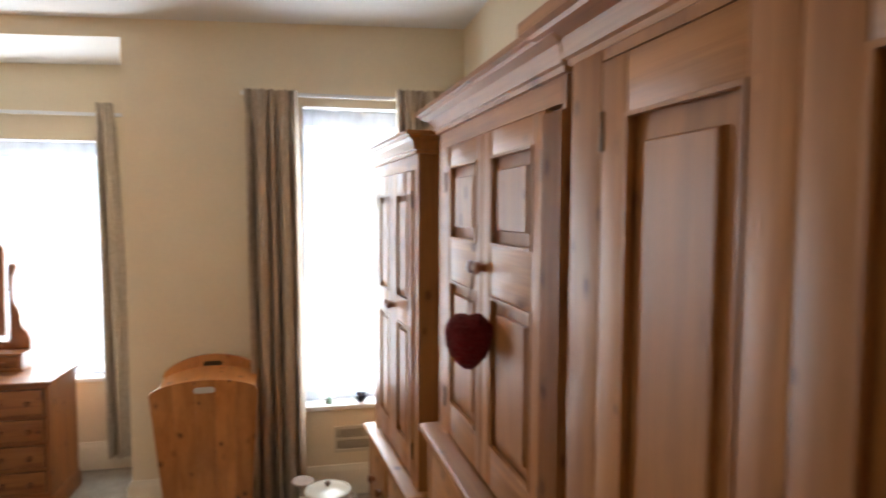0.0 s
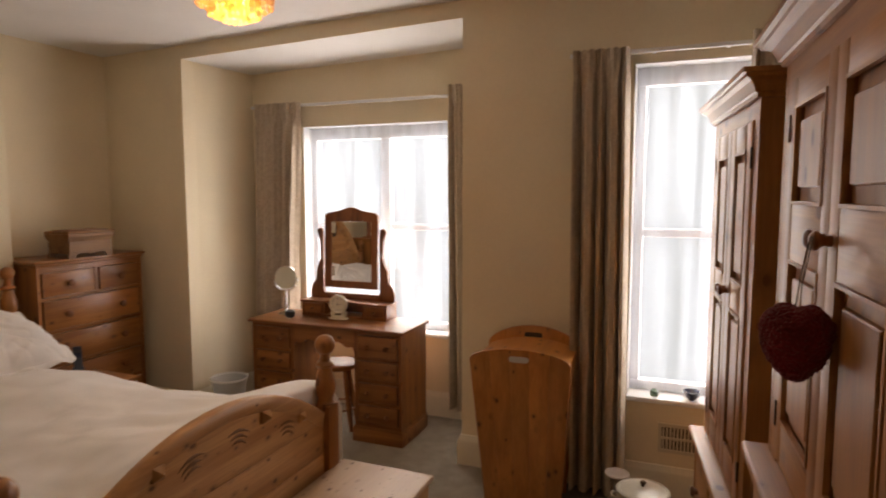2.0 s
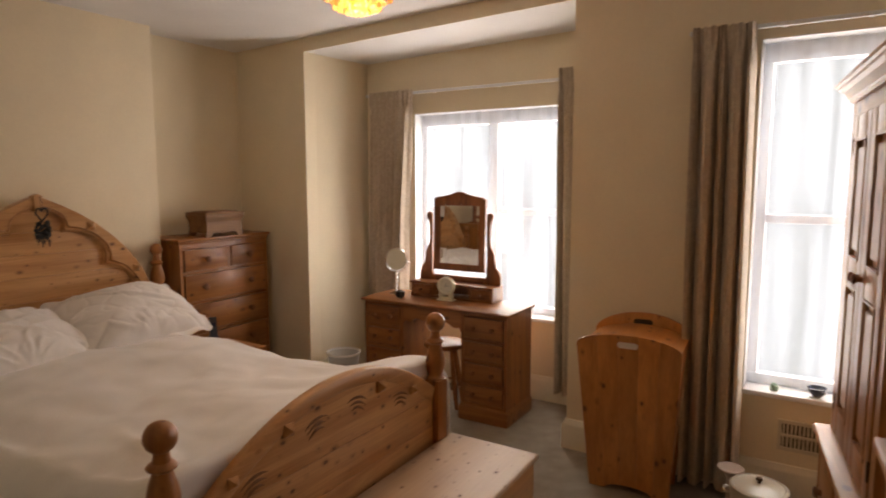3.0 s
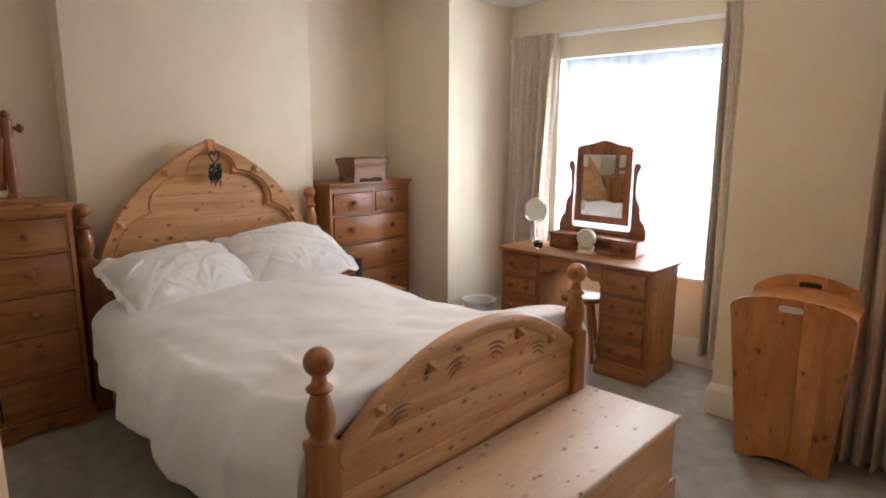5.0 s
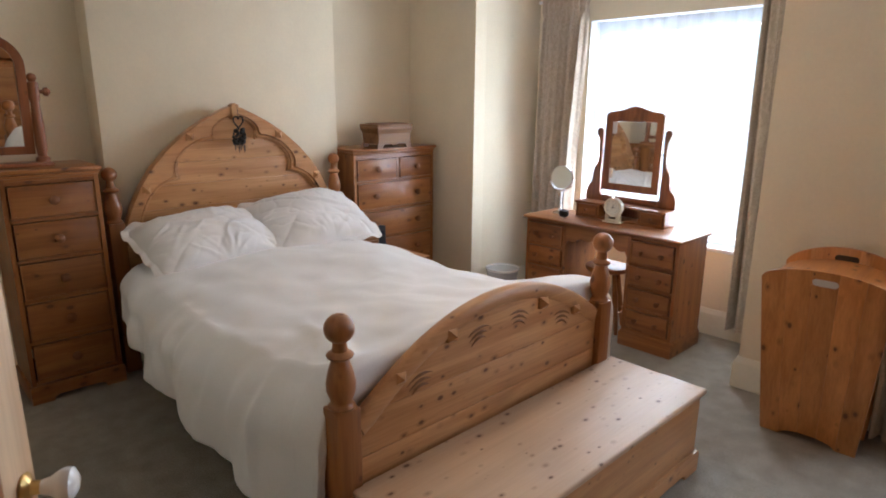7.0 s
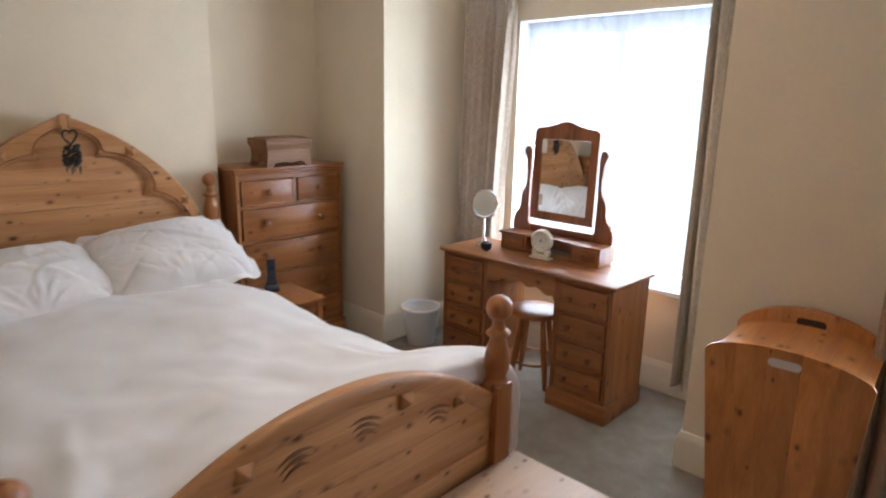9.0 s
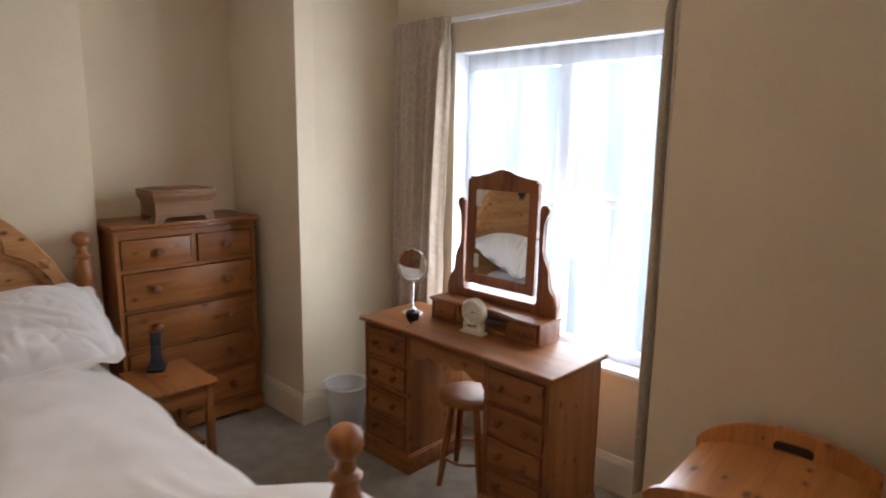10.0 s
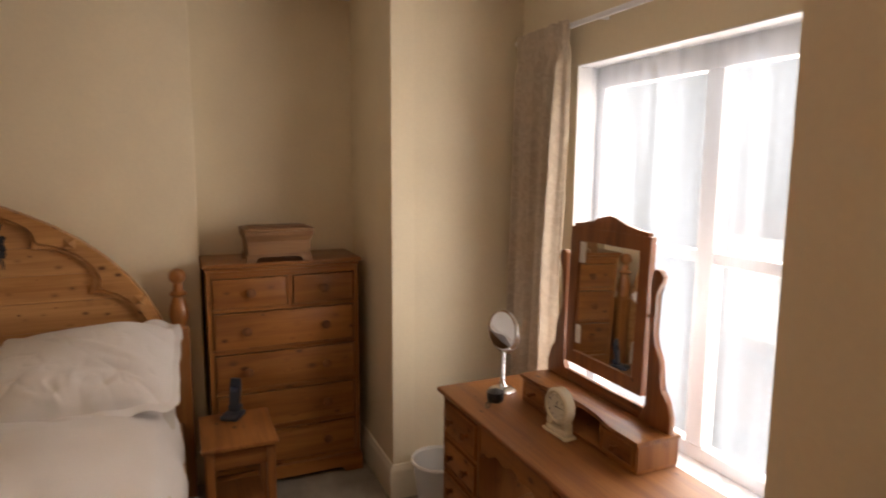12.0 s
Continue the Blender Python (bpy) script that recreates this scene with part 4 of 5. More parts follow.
def crease(u, v, lines):
    """Sum of soft folds: each line (u0, v0, u1, v1, width, height) fades out at its ends."""
    h = 0.0
    for u0, v0, u1, v1, w, k in lines:
        du, dv = u1 - u0, v1 - v0
        L = math.hypot(du, dv)
        a = ((u - u0) * du + (v - v0) * dv) / (L * L)
        if -0.1 < a < 1.1:
            d = ((u - u0) * dv - (v - v0) * du) / L + 0.25 * w * math.sin(a * 7 + u0 * 9)
            q = d / w
            h += k * math.exp(-q * q) * max(0.0, math.sin(math.pi * min(1, max(0, (a + 0.1) / 1.2)))) * (1 - 0.6 * q)
    return h


def fan(rnd, cu, cv, au, av, n, spread, l0, l1, w, k):
    """Folds that run out from a point in about the direction (au, av)."""
    out = []
    base = math.atan2(av, au)
    for i in range(n):
        th = base + spread * (rnd.random() - 0.5)
        L = rnd.uniform(l0, l1)
        o = rnd.uniform(0.02, 0.12)
        out.append((cu + o * math.cos(th), cv + o * math.sin(th), cu + (o + L) * math.cos(th), cv + (o + L) * math.sin(th), w * rnd.uniform(0.7, 1.3), k * rnd.uniform(0.5, 1.2)))
    return out


rnd = random.Random(21)
FOLDS = fan(rnd, 0.97, -0.55, -1, -0.1, 9, 1.5, 0.12, 0.30, 0.026, 0.006)
FOLDS += fan(rnd, 0.97, 0.45, -1, 0.1, 6, 1.2, 0.12, 0.28, 0.024, 0.007)
FOLDS += [(rnd.uniform(0.70, 0.93), rnd.uniform(-0.9, -0.1), rnd.uniform(0.75, 0.95), rnd.uniform(-0.3, 0.6), rnd.uniform(0.02, 0.04), rnd.uniform(0.002, 0.006)) for k in range(8)]
FOLDS += [(u0 := rnd.uniform(0.35, 0.97), -0.62, u0 + rnd.uniform(-0.05, 0.04), -1.02, rnd.uniform(0.012, 0.03), rnd.uniform(0.008, 0.02)) for k in range(16)]
FOLDS += [(rnd.uniform(0.1, 0.6), rnd.uniform(-0.5, 0.4), rnd.uniform(0.2, 0.75), rnd.uniform(-0.5, 0.5), rnd.uniform(0.05, 0.10), rnd.uniform(0.001, 0.003)) for k in range(6)]


# duvet: a soft sheet that lies over the mattress and hangs down both sides
def duvet(u, v):
    x = -2.98 + (FX - 0.028 + 2.98) * min(1, u / 0.97)
    s = (v - 0.5) * 2
    left = s < 0
    a = abs(s)
    swell = math.sin(math.pi * min(1, u * 1.1)) if u < 0.9 else 0.16
    hw = (0.800 + 0.055 * swell) if left else (0.690 + 0.03 * swell)
    if not left:
        hw += 0.17 * math.exp(-((u - 0.93) / 0.10) ** 2)
    flat = 0.62
    puff = 0.040 * noise.noise((x * 1.9, s * 2.0, 2.1)) + 0.014 * noise.noise((x * 6, s * 6, 5))
    lift = 0.085 * max(0, (min(u, 0.97) - 0.80) / 0.17) ** 1.5 * (1 - 0.35 * a) - (0.050 + (0.16 * a if left else 0.03)) * max(0, (u - 0.94) / 0.06) ** 2
    top = 0.695 + 0.035 * (1 - a * a) + puff + lift
    if not left:
        top += 0.07 * math.exp(-((u - 0.90) / 0.09) ** 2) * min(1, a * 1.6)
    else:
        top += 0.045 * math.exp(-((u - 0.96) / 0.07) ** 2) * a
    if a < flat:
        y = hw * (a / flat) * 0.90
        z = top - 0.05 * (a / flat) ** 4
    else:
        k = (a - flat) / (1 - flat)
        y = hw * (0.90 + 0.13 * math.sin(min(1, k * 2.2) * math.pi / 2)) + (0.015 * k if left else 0.0)
        drop = (0.25 + 0.27 * u) if left else 0.36
        z = top - 0.05 - drop * k ** 1.1
        wave = 0.024 * math.sin(x * 13 + 3 * noise.noise((x * 2, s, 1))) + 0.014 * noise.noise((x * 11, k * 2, s))
        y += wave * k
    fold = 0.011 * noise.noise((x * 2.5 + s * 2.0, s * 6 - x * 2.4, 8)) * (0.55 if a < flat else 1.6)
    fold += 0.006 * noise.noise((x * 7 - s * 5, s * 9 + x * 5, 3)) * (0.35 if a < flat else 1.5)
    fold += crease(u, s, FOLDS)
    fold -= 0.008 * max(0, 0.35 - abs(noise.noise((x * 2.2 + s * 3.1, s * 5 - x * 2.6, 6)))) * (1 if u > 0.55 else 0.5)
    side = fold * 0.9 * min(1, max(0, a - flat) / 0.2)
    return (x, BC - 0.02 * u + math.copysign(y + side, s), max(z + fold * (1 if a < flat else 0.4), 0.12))


bm = NB()
grid(bm, 190, 150, duvet)
thicken(bm, 0.03)
solid("duvet", bm, LINEN, "rumpled plain white duvet spread over the bed", "duvet", sharp=180)


# pillows with a flanged, slightly frilled edge
def pillow(cx, cy, cz, L, W, H, roll, tilt, yaw, seed, label):
    bm = NB()
    n = 110
    rnd = random.Random(seed)
    lines = []
    for su in (-1, 1):
        for sv in (-1, 1):
            lines += fan(rnd, su * 0.9, sv * 0.85, -su, -sv, 4, 2.2, 0.15, 0.45, 0.032, 0.009)
    lines += fan(rnd, 0.0, 0.95, 0.0, -1, 9, 2.0, 0.2, 0.6, 0.035, 0.009)
    lines += fan(rnd, -0.95, 0.1, 1, 0.0, 8, 1.2, 0.2, 0.55, 0.035, 0.010)
    lines += [(rnd.uniform(-0.8, 0.8), rnd.uniform(-0.7, 0.8), rnd.uniform(-0.8, 0.8), rnd.uniform(-0.7, 0.8), rnd.uniform(0.04, 0.09), rnd.uniform(-0.012, 0.012)) for k in range(9)]

    def half(sign):
        def f(u, v):
            a, c = u * 2 - 1, v * 2 - 1
            m = max(abs(a), abs(c))
            ca, cc = min(1, abs(a) / 0.90), min(1, abs(c) / 0.86)
            e = (1 - ca ** 2.6) * (1 - cc ** 2.6)
            h = H * e ** 0.62
            wave = 0.5 + 0.5 * noise.noise((a * 3.1, c * 3.1, seed))
            ear = 1 + 0.01 * (abs(a) * abs(c)) ** 4 - 0.045 * (1 - a * a) * abs(c) ** 3 - 0.04 * (1 - c * c) * abs(a) ** 3 + 0.03 * (wave - 0.5) * m ** 6
            wr = (crease(a, c, lines) + 0.022 * noise.noise((a * 1.6 + seed, c * 1.9, 2.0)) - 0.004 * max(0, 0.14 - abs(noise.noise((a * 3.1 + c * 2 + seed, c * 2.6 - a * 1.4, 5.0)))) / 0.14) * min(1, e * 4) ** 0.5
            frill = (0.011 * math.sin(a * 17 + seed + 3 * wave) * abs(c) ** 8 + 0.011 * math.sin(c * 13 + seed) * abs(a) ** 8) - 0.035 * abs(a) ** 5 - 0.02 * max(0, c) ** 5
            if m > 0.01:
                ear *= m / (abs(a) ** 7 + abs(c) ** 7) ** (1 / 7)
            return (c * W / 2 * ear, a * L / 2 * ear, sign * h + (wr if sign > 0 else 0.3 * wr) + frill)
        return f
    grid(bm, n, n, half(1))
    grid(bm, n, n, half(-1))
    bmesh.ops.remove_doubles(bm, verts=bm.verts, dist=0.0008)
    return solid("pillow", bm, LINEN, label, "pillow", m=pose(cx, cy, cz, roll, tilt, yaw), group="bed pillows", sharp=180)


pillow(-2.885, 1.775, 0.815, 0.82, 0.58, 0.115, 2, 21, 5, 1, "white pillow with a flanged edge leaning on the headboard")
pillow(-2.885, 2.445, 0.835, 0.84, 0.64, 0.135, 4, 22, -3, 7, "plump white pillow overlapping its neighbour at the headboard")

# black beaded ornament on the headboard
t = thing("hanging_ornament", pose(HX + 0.075, BC + 0.005, 1.415), "black beaded heart ornament with tassels hung on the headboard", "ornament")
bm = NB()
pts = []
for i in range(25):
    a = 2 * math.pi * i / 24
    pts.append((0.0, 0.0022 * 16 * math.sin(a) ** 3 * 0.9, 0.035 + 0.0027 * (13 * math.cos(a) - 5 * math.cos(2 * a) - 2 * math.cos(3 * a) - math.cos(4 * a))))
tube(bm, pts, 0.005, 8)
part("wire_heart", bm, FEATHER, t)
rnd = random.Random(4)
bm = NB()
for k in range(70):
    bmesh.ops.create_icosphere(bm, subdivisions=1, radius=rnd.uniform(0.008, 0.013), matrix=Matrix.Translation((rnd.uniform(-0.012, 0.012), rnd.uniform(-0.036, 0.036), -0.055 + rnd.uniform(-0.045, 0.045))))
part("bead_cluster", bm, FEATHER, t)
for k in range(6):
    bm = NB()
    y = -0.03 + 0.012 * k
    lathe(bm, [(0.003, 0), (0.005, -0.015), (0.004, -0.03), (0.0015, -0.045)], Matrix.Translation((0.002, y, -0.095 + 0.016 * math.sin(k * 2.1))), 8)
    part("tassel", bm, FEATHER, t)
bm = NB()
tube(bm, [(0.0, 0, 0.062), (-0.004, 0.002, 0.11), (-0.015, 0, 0.135)], 0.0016, 6)
part("loop", bm, FEATHER, t)

# blanket box at the foot of the bed
t = thing("blanket_box", pose(-0.428, 1.36, 0, 0, 0, 90), "pale waxed pine blanket box at the foot of the bed", "chest")
BW, BD, BHT = 1.49, 0.450, 0.395
bm = NB()
box(bm, 0.0, BW, 0.0, BD, 0.02, BHT - 0.026, 0.003)
part("body", bm, PINE["x"], t)
# lid in a paler, greyer pine than the body
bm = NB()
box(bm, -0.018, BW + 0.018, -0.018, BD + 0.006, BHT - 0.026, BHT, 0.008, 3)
part("lid", bm, PINE_PALE["x"], t, "pale lid with small dark knots")
bm = NB()
pts = [(-0.015, 0), (0.10, 0)] + arc(0.14, 0.0, 0.04, 0.03, 180, 90, 5)[1:] + arc(BW - 0.14, 0.0, 0.04, 0.03, 90, 0, 5) + [(BW + 0.015, 0), (BW + 0.015, 0.085), (BW + 0.004, 0.1), (-0.004, 0.1), (-0.015, 0.085)]
prism(bm, pts, -0.015, -0.001)
part("front_plinth", bm, PINE["x"], t)
for x0, x1 in ((-0.015, -0.001), (BW + 0.001, BW + 0.015)):
    bm = NB()
    prism(bm, [(-0.0005, 0), (0.07, 0)] + arc(0.10, 0.0, 0.03, 0.03, 180, 90, 5)[1:] + arc(BD - 0.10, 0.0, 0.03, 0.03, 90, 0, 5) + [(BD, 0), (BD, 0.1), (-0.0005, 0.1)], x0, x1, "yzx")
    part("end_plinth", bm, PINE["y"], t)


# ---- chests of drawers in the alcoves ----
t = thing("chest_of_drawers", pose(-3.135, 2.985, 0, 0, 0, 90), "knotty orange pine chest with two short and four long drawers", "chest of drawers")
CW, CD, CHH = 0.785, 0.41, 1.232
RZ = [0.115, 0.325, 0.545, 0.765, 0.985, 1.165]
carcass(t, CW, 0.36, CHH, PINE_CHEST, 0.10, 0.022, 0.02, [(z - 0.009, z + 0.009) for z in RZ])
for a, c in zip(RZ[:4], RZ[1:5]):
    drawer(t, 0.026, CW - 0.026, a + 0.010, c - 0.010, PINE_CHEST, 0.0, (0.22, 0.78), 0.024)
bm = NB()
box(bm, CW * 0.53 - 0.012, CW * 0.53 + 0.012, 0.001, 0.03, RZ[4] + 0.0095, RZ[5] - 0.0095)
part("divider", bm, PINE_CHEST["z"], t)
drawer(t, 0.026, CW * 0.53 - 0.013, RZ[4] + 0.010, RZ[5] - 0.010, PINE_CHEST, 0.0, (0.5,), 0.024)
drawer(t, CW * 0.53 + 0.013, CW - 0.026, RZ[4] + 0.010, RZ[5] - 0.010, PINE_CHEST, 0.0, (0.5,), 0.024)

t = thing("chest_of_drawers", pose(-3.085, 0.85, 0, 0, 0, 90), "tall narrow pine chest with five single-knob drawers", "chest of drawers")
CW2 = 0.44
RZ2 = [0.115, 0.335, 0.56, 0.775, 0.985, 1.175]
carcass(t, CW2, CD, 1.240, PINE_CHEST, 0.10, 0.022, 0.02, [(z - 0.009, z + 0.009) for z in RZ2])
for a, c in zip(RZ2, RZ2[1:]):
    drawer(t, 0.026, CW2 - 0.026, a + 0.010, c - 0.010, PINE_CHEST, 0.0, (0.5,), 0.024)


# swing mirror with an arched frame on the narrow chest
t = thing("swing_mirror", pose(-3.25, 0.895, 1.240, 0, 0, 90), "arched dark-framed swing mirror on two turned posts", "mirror")
bm = NB()
box(bm, -0.225, 0.225, -0.07, 0.07, 0.0, 0.022, 0.007)
part("base_board", bm, PINE_RED["x"], t)
for s in (-1, 1):
    bm = NB()
    lathe(bm, [(0.034, 0), (0.034, 0.018), (0.022, 0.03), (0.028, 0.09), (0.027, 0.20), (0.020, 0.30), (0.027, 0.325), (0.027, 0.400), (0.016, 0.408), (0.024, 0.424), (0.018, 0.442), (0.002, 0.450)], Matrix.Translation((s * 0.188, 0, 0.022)), 16)
    part("post", bm, PINE_RED["z"], t)
    bm = NB()
    lathe(bm, [(0.010, 0), (0.010, 0.03), (0.021, 0.035), (0.024, 0.050), (0.010, 0.064)], Matrix.Translation((s * 0.198, 0, 0.378)) @ Matrix.Rotation(radians(90 * s), 4, "Y"), 14)
    part("pivot_knob", bm, PINE_RED["z"], t)


def arch_outline(w, z0, zs, n=14):
    return [(-w, z0), (w, z0), (w, zs)] + arc(0, zs, w, w * 0.95, 0, 180, n)[1:-1] + [(-w, zs)]


bm = NB()
ring_prism(bm, arch_outline(0.162, 0.06, 0.50), arch_outline(0.120, 0.10, 0.50), -0.016, 0.010)
fr = part("mirror_frame", bm, PINE_RED["z"], t)
fr.matrix_basis = Matrix.Translation((0, 0, 0.378)) @ Matrix.Rotation(radians(7), 4, "X") @ Matrix.Translation((0, 0, -0.378))
bm = NB()
prism(bm, arch_outline(0.1195, 0.101, 0.50), -0.004, 0.006)
part("mirror_glass", bm, MIRROR, fr, "silvered glass")


# carved box on the alcove chest
t = thing("wooden_box", pose(-3.20, 3.345, 1.232, 0, 0, 92), "small brown carved wooden box with a coved lid", "box")
t.scale = (0.95, 0.92, 1.09)
bm = NB()
rows = []
for z, o in ((0.028, 0.0), (0.05, 0.002), (0.10, 0.004), (0.115, 0.012), (0.13, 0.018), (0.145, 0.018)):
    w, d = 0.165 + o, 0.10 + o
    rows.append([bm.verts.new(c) for c in ((-w, -d, z), (w, -d, z), (w, d, z), (-w, d, z))])
for a, c in zip(rows, rows[1:]):
    for j in range(4):
        bm.faces.new((a[j], a[(j + 1) % 4], c[(j + 1) % 4], c[j]))
bm.faces.new(rows[0][::-1])
bm.faces.new(rows[-1])
part("body", bm, BROWN_BOX["x"], t, sharp=20)
bm = NB()
box(bm, -0.186, 0.186, -0.121, 0.121, 0.1455, 0.162, 0.006)
box(bm, -0.15, 0.15, -0.088, 0.088, 0.160, 0.168, 0.004)
part("lid", bm, BROWN_BOX["x"], t)
for d in (-0.104, 0.086):
    bm = NB()
    prism(bm, [(-0.178, 0), (-0.125, 0)] + arc(-0.095, 0.0, 0.03, 0.026, 180, 90, 4)[1:] + arc(0.095, 0.0, 0.03, 0.026, 90, 0, 4) + [(0.125, 0), (0.178, 0), (0.170, 0.04), (-0.170, 0.04)], d, d + 0.018)
    part("foot_rail", bm, BROWN_BOX["x"], t)

# bedside table with a cordless telephone
t = thing("bedside_table", pose(-2.80, 3.08, 0), "small square pine bedside table beside the bed", "table")
bm = NB()
box(bm, -0.205, 0.205, -0.165, 0.165, 0.478, 0.500, 0.006)
part("tabletop", bm, PINE_TABLE["x"], t)
for sx in (-1, 1):
    for sy in (-1, 1):
        bm = NB()
        box(bm, sx * 0.17 - 0.019, sx * 0.17 + 0.019, sy * 0.13 - 0.019, sy * 0.13 + 0.019, 0, 0.477, 0.004)
        part("leg", bm, PINE_TABLE["z"], t)
for sx in (-1, 1):
    bm = NB()
    box(bm, sx * 0.172 - 0.008, sx * 0.172 + 0.008, -0.111, 0.111, 0.39, 0.477)
    part("apron", bm, PINE_TABLE["y"], t)
for sy in (-1, 1):
    bm = NB()
    box(bm, -0.151, 0.151, sy * 0.132 - 0.008, sy * 0.132 + 0.008, 0.39, 0.477)
    part("apron", bm, PINE_TABLE["x"], t)
bm = NB()
box(bm, -0.15, 0.15, -0.11, 0.11, 0.15, 0.168, 0.003)
part("shelf", bm, PINE_TABLE["x"], t)

t = thing("telephone", pose(-2.925, 3.075, 0.5005, 0, 0, 60), "dark blue cordless telephone standing in its charging cradle", "telephone")
bm = NB()
box(bm, -0.045, 0.045, -0.06, 0.05, 0, 0.028, 0.012, 3)
box(bm, -0.032, 0.032, 0.005, 0.042, 0.026, 0.06, 0.008)
part("cradle", bm, BLUEBLK, t)
bm = NB()
prism(bm, [(0.0, 0.03), (0.022, 0.028), (0.052, 0.15), (0.046, 0.186), (0.030, 0.188), (0.024, 0.15)], -0.025, 0.025, "yzx", 0.005)
h = part("handset", bm, BLUEBLK, t)
bm = NB()
box(bm, -0.017, 0.017, 0.0, 0.004, -0.014, 0.014, 0.001)
s = part("screen", bm, GREYBLUE, h, "small display")
s.location, s.rotation_euler = (0, 0.019, 0.135), (radians(-14), 0, 0)


# ---- dressing table in the bay ----
t = thing("dressing_table", pose(-2.245, 3.905, 0), "knotty amber pine kneehole dressing table with two banks of drawers", "dressing table")
TW, TD, TH = 1.175, 0.40, 0.770
PWD = 0.345
for x0 in (0.0, TW - PWD):
    x1 = x0 + PWD
    bm = NB()
    box(bm, x0, x0 + 0.02, 0, TD, 0.10, TH - 0.022)
    part("pedestal_side", bm, PINE_TABLE["z"], t)
    bm = NB()
    box(bm, x1 - 0.02, x1, 0, TD, 0.10, TH - 0.022)
    part("pedestal_side", bm, PINE_TABLE["z"], t)
    bm = NB()
    box(bm, x0 + 0.02, x1 - 0.02, TD - 0.01, TD, 0.10, TH - 0.022)
    part("pedestal_back", bm, PINE_TABLE["x"], t)
    bm = NB()
    box(bm, x0 - 0.014, x1 + 0.014, -0.014, TD, 0.0, 0.095, 0.005)
    box(bm, x0 - 0.008, x1 + 0.008, -0.008, TD, 0.095, 0.106, 0.004)
    part("plinth", bm, PINE_TABLE["x"], t)
    zz = [0.115, 0.265, 0.415, 0.565, 0.735]
    for a in zz:
        bm = NB()
        box(bm, x0 + 0.0205, x1 - 0.0205, 0.001, 0.025, a - 0.008, a + 0.008)
        part("rail", bm, PINE_TABLE["x"], t)
    for a, c in zip(zz, zz[1:]):
        drawer(t, x0 + 0.023, x1 - 0.023, a + 0.009, c - 0.009, PINE_TABLE, 0.0, (0.26, 0.74), 0.017)
bm = NB()
box(bm, -0.025, TW + 0.025, -0.025, TD + 0.012, TH - 0.022, TH, 0.008, 3)
part("tabletop", bm, PINE_TABLE["x"], t)
a0, a1 = PWD + 0.001, TW - PWD - 0.001
pts = [(a0, TH - 0.023), (a0, 0.60)]
for i in range(1, 24):
    q = i / 24
    pts.append((a0 + (a1 - a0) * q, 0.625 + 0.035 * math.sin(math.pi * q) + 0.010 * math.cos(q * 8 * math.pi)))
pts += [(a1, 0.60), (a1, TH - 0.023)]
bm = NB()
prism(bm, pts, 0.004, 0.024)
part("shaped_apron", bm, PINE_TABLE["x"], t)
bm = NB()
box(bm, a0, a1, TD - 0.015, TD, 0.62, TH - 0.023)
part("rear_rail", bm, PINE_TABLE["x"], t)

# mirror unit on the dressing table
t = thing("table_mirror", pose(-1.645, 4.150, 0.7705), "red-brown pine swing mirror on a base with two small drawers", "mirror")
UW, UD, UH = 0.345, 0.165, 0.112
bm = NB()
box(bm, -UW, UW, -0.004, UD, 0.0, 0.012, 0.004)
part("base_board", bm, PINE_TABLE["x"], t)
bm = NB()
pts = [(-UW - 0.008, UD), (UW + 0.008, UD), (UW + 0.008, -0.012)]
for i in range(21):
    q = 1 - i / 20
    x = (-UW - 0.008) + (2 * UW + 0.016) * q
    pts.append((x, -0.012 + 0.035 * max(0, 1 - ((q - 0.5) / 0.30) ** 2)))
prism(bm, pts, UH - 0.014, UH, "xyz", 0.003)
part("shaped_top", bm, PINE_TABLE["x"], t)
for s in (-1, 1):
    c = s * (UW - 0.095)
    for xx in (c - 0.095, c + 0.083):
        bm = NB()
        box(bm, xx, xx + 0.012, 0.0, UD - 0.012, 0.0125, UH - 0.0145)
        part("upright", bm, PINE_TABLE["z"], t)
    drawer(t, c - 0.082, c + 0.082, 0.014, UH - 0.016, PINE_TABLE, 0.002, (0.5,), 0.010)
bm = NB()
box(bm, -UW, UW, UD - 0.011, UD, 0.0125, UH - 0.0145)
part("back_panel", bm, PINE_RED["x"], t)
bm = NB()
pts = [(-0.148, UH - 0.0145), (-0.148, UH - 0.022)] + arc(0, 0.072, 0.148, 0.018, 180, 0, 10)[1:-1] + [(0.148, UH - 0.022), (0.148, UH - 0.0145)]
prism(bm, pts, 0.03, 0.042)
part("arched_front", bm, PINE_TABLE["x"], t)
SUP = [(0.20, 0.0), (0.345, 0.0), (0.347, 0.05), (0.330, 0.10), (0.300, 0.125), (0.292, 0.16), (0.296, 0.195), (0.285, 0.23), (0.262, 0.26), (0.256, 0.30), (0.258, 0.42), (0.268, 0.445), (0.282, 0.462), (0.284, 0.482), (0.270, 0.50), (0.250, 0.502), (0.236, 0.488), (0.234, 0.46), (0.236, 0.20), (0.236, 0.06)]
for s in (-1, 1):
    bm = NB()
    prism(bm, [(s * x, UH + z * 1.04) for x, z in SUP], UD - 0.045, UD - 0.022, "xzy", 0.003)
    part("shaped_support", bm, PINE_RED["z"], t)
bm = NB()
box(bm, -0.2355, 0.2355, UD - 0.042, UD - 0.025, UH, UH + 0.045, 0.003)
part("cross_rail", bm, PINE_RED["x"], t)
# the frame swings on the supports and leans back a little
MH0, MH1, MW = UH + 0.085, UH + 0.620, 0.218
bm = NB()
o = [(-MW, MH0), (MW, MH0), (MW, MH1), (-MW, MH1)]
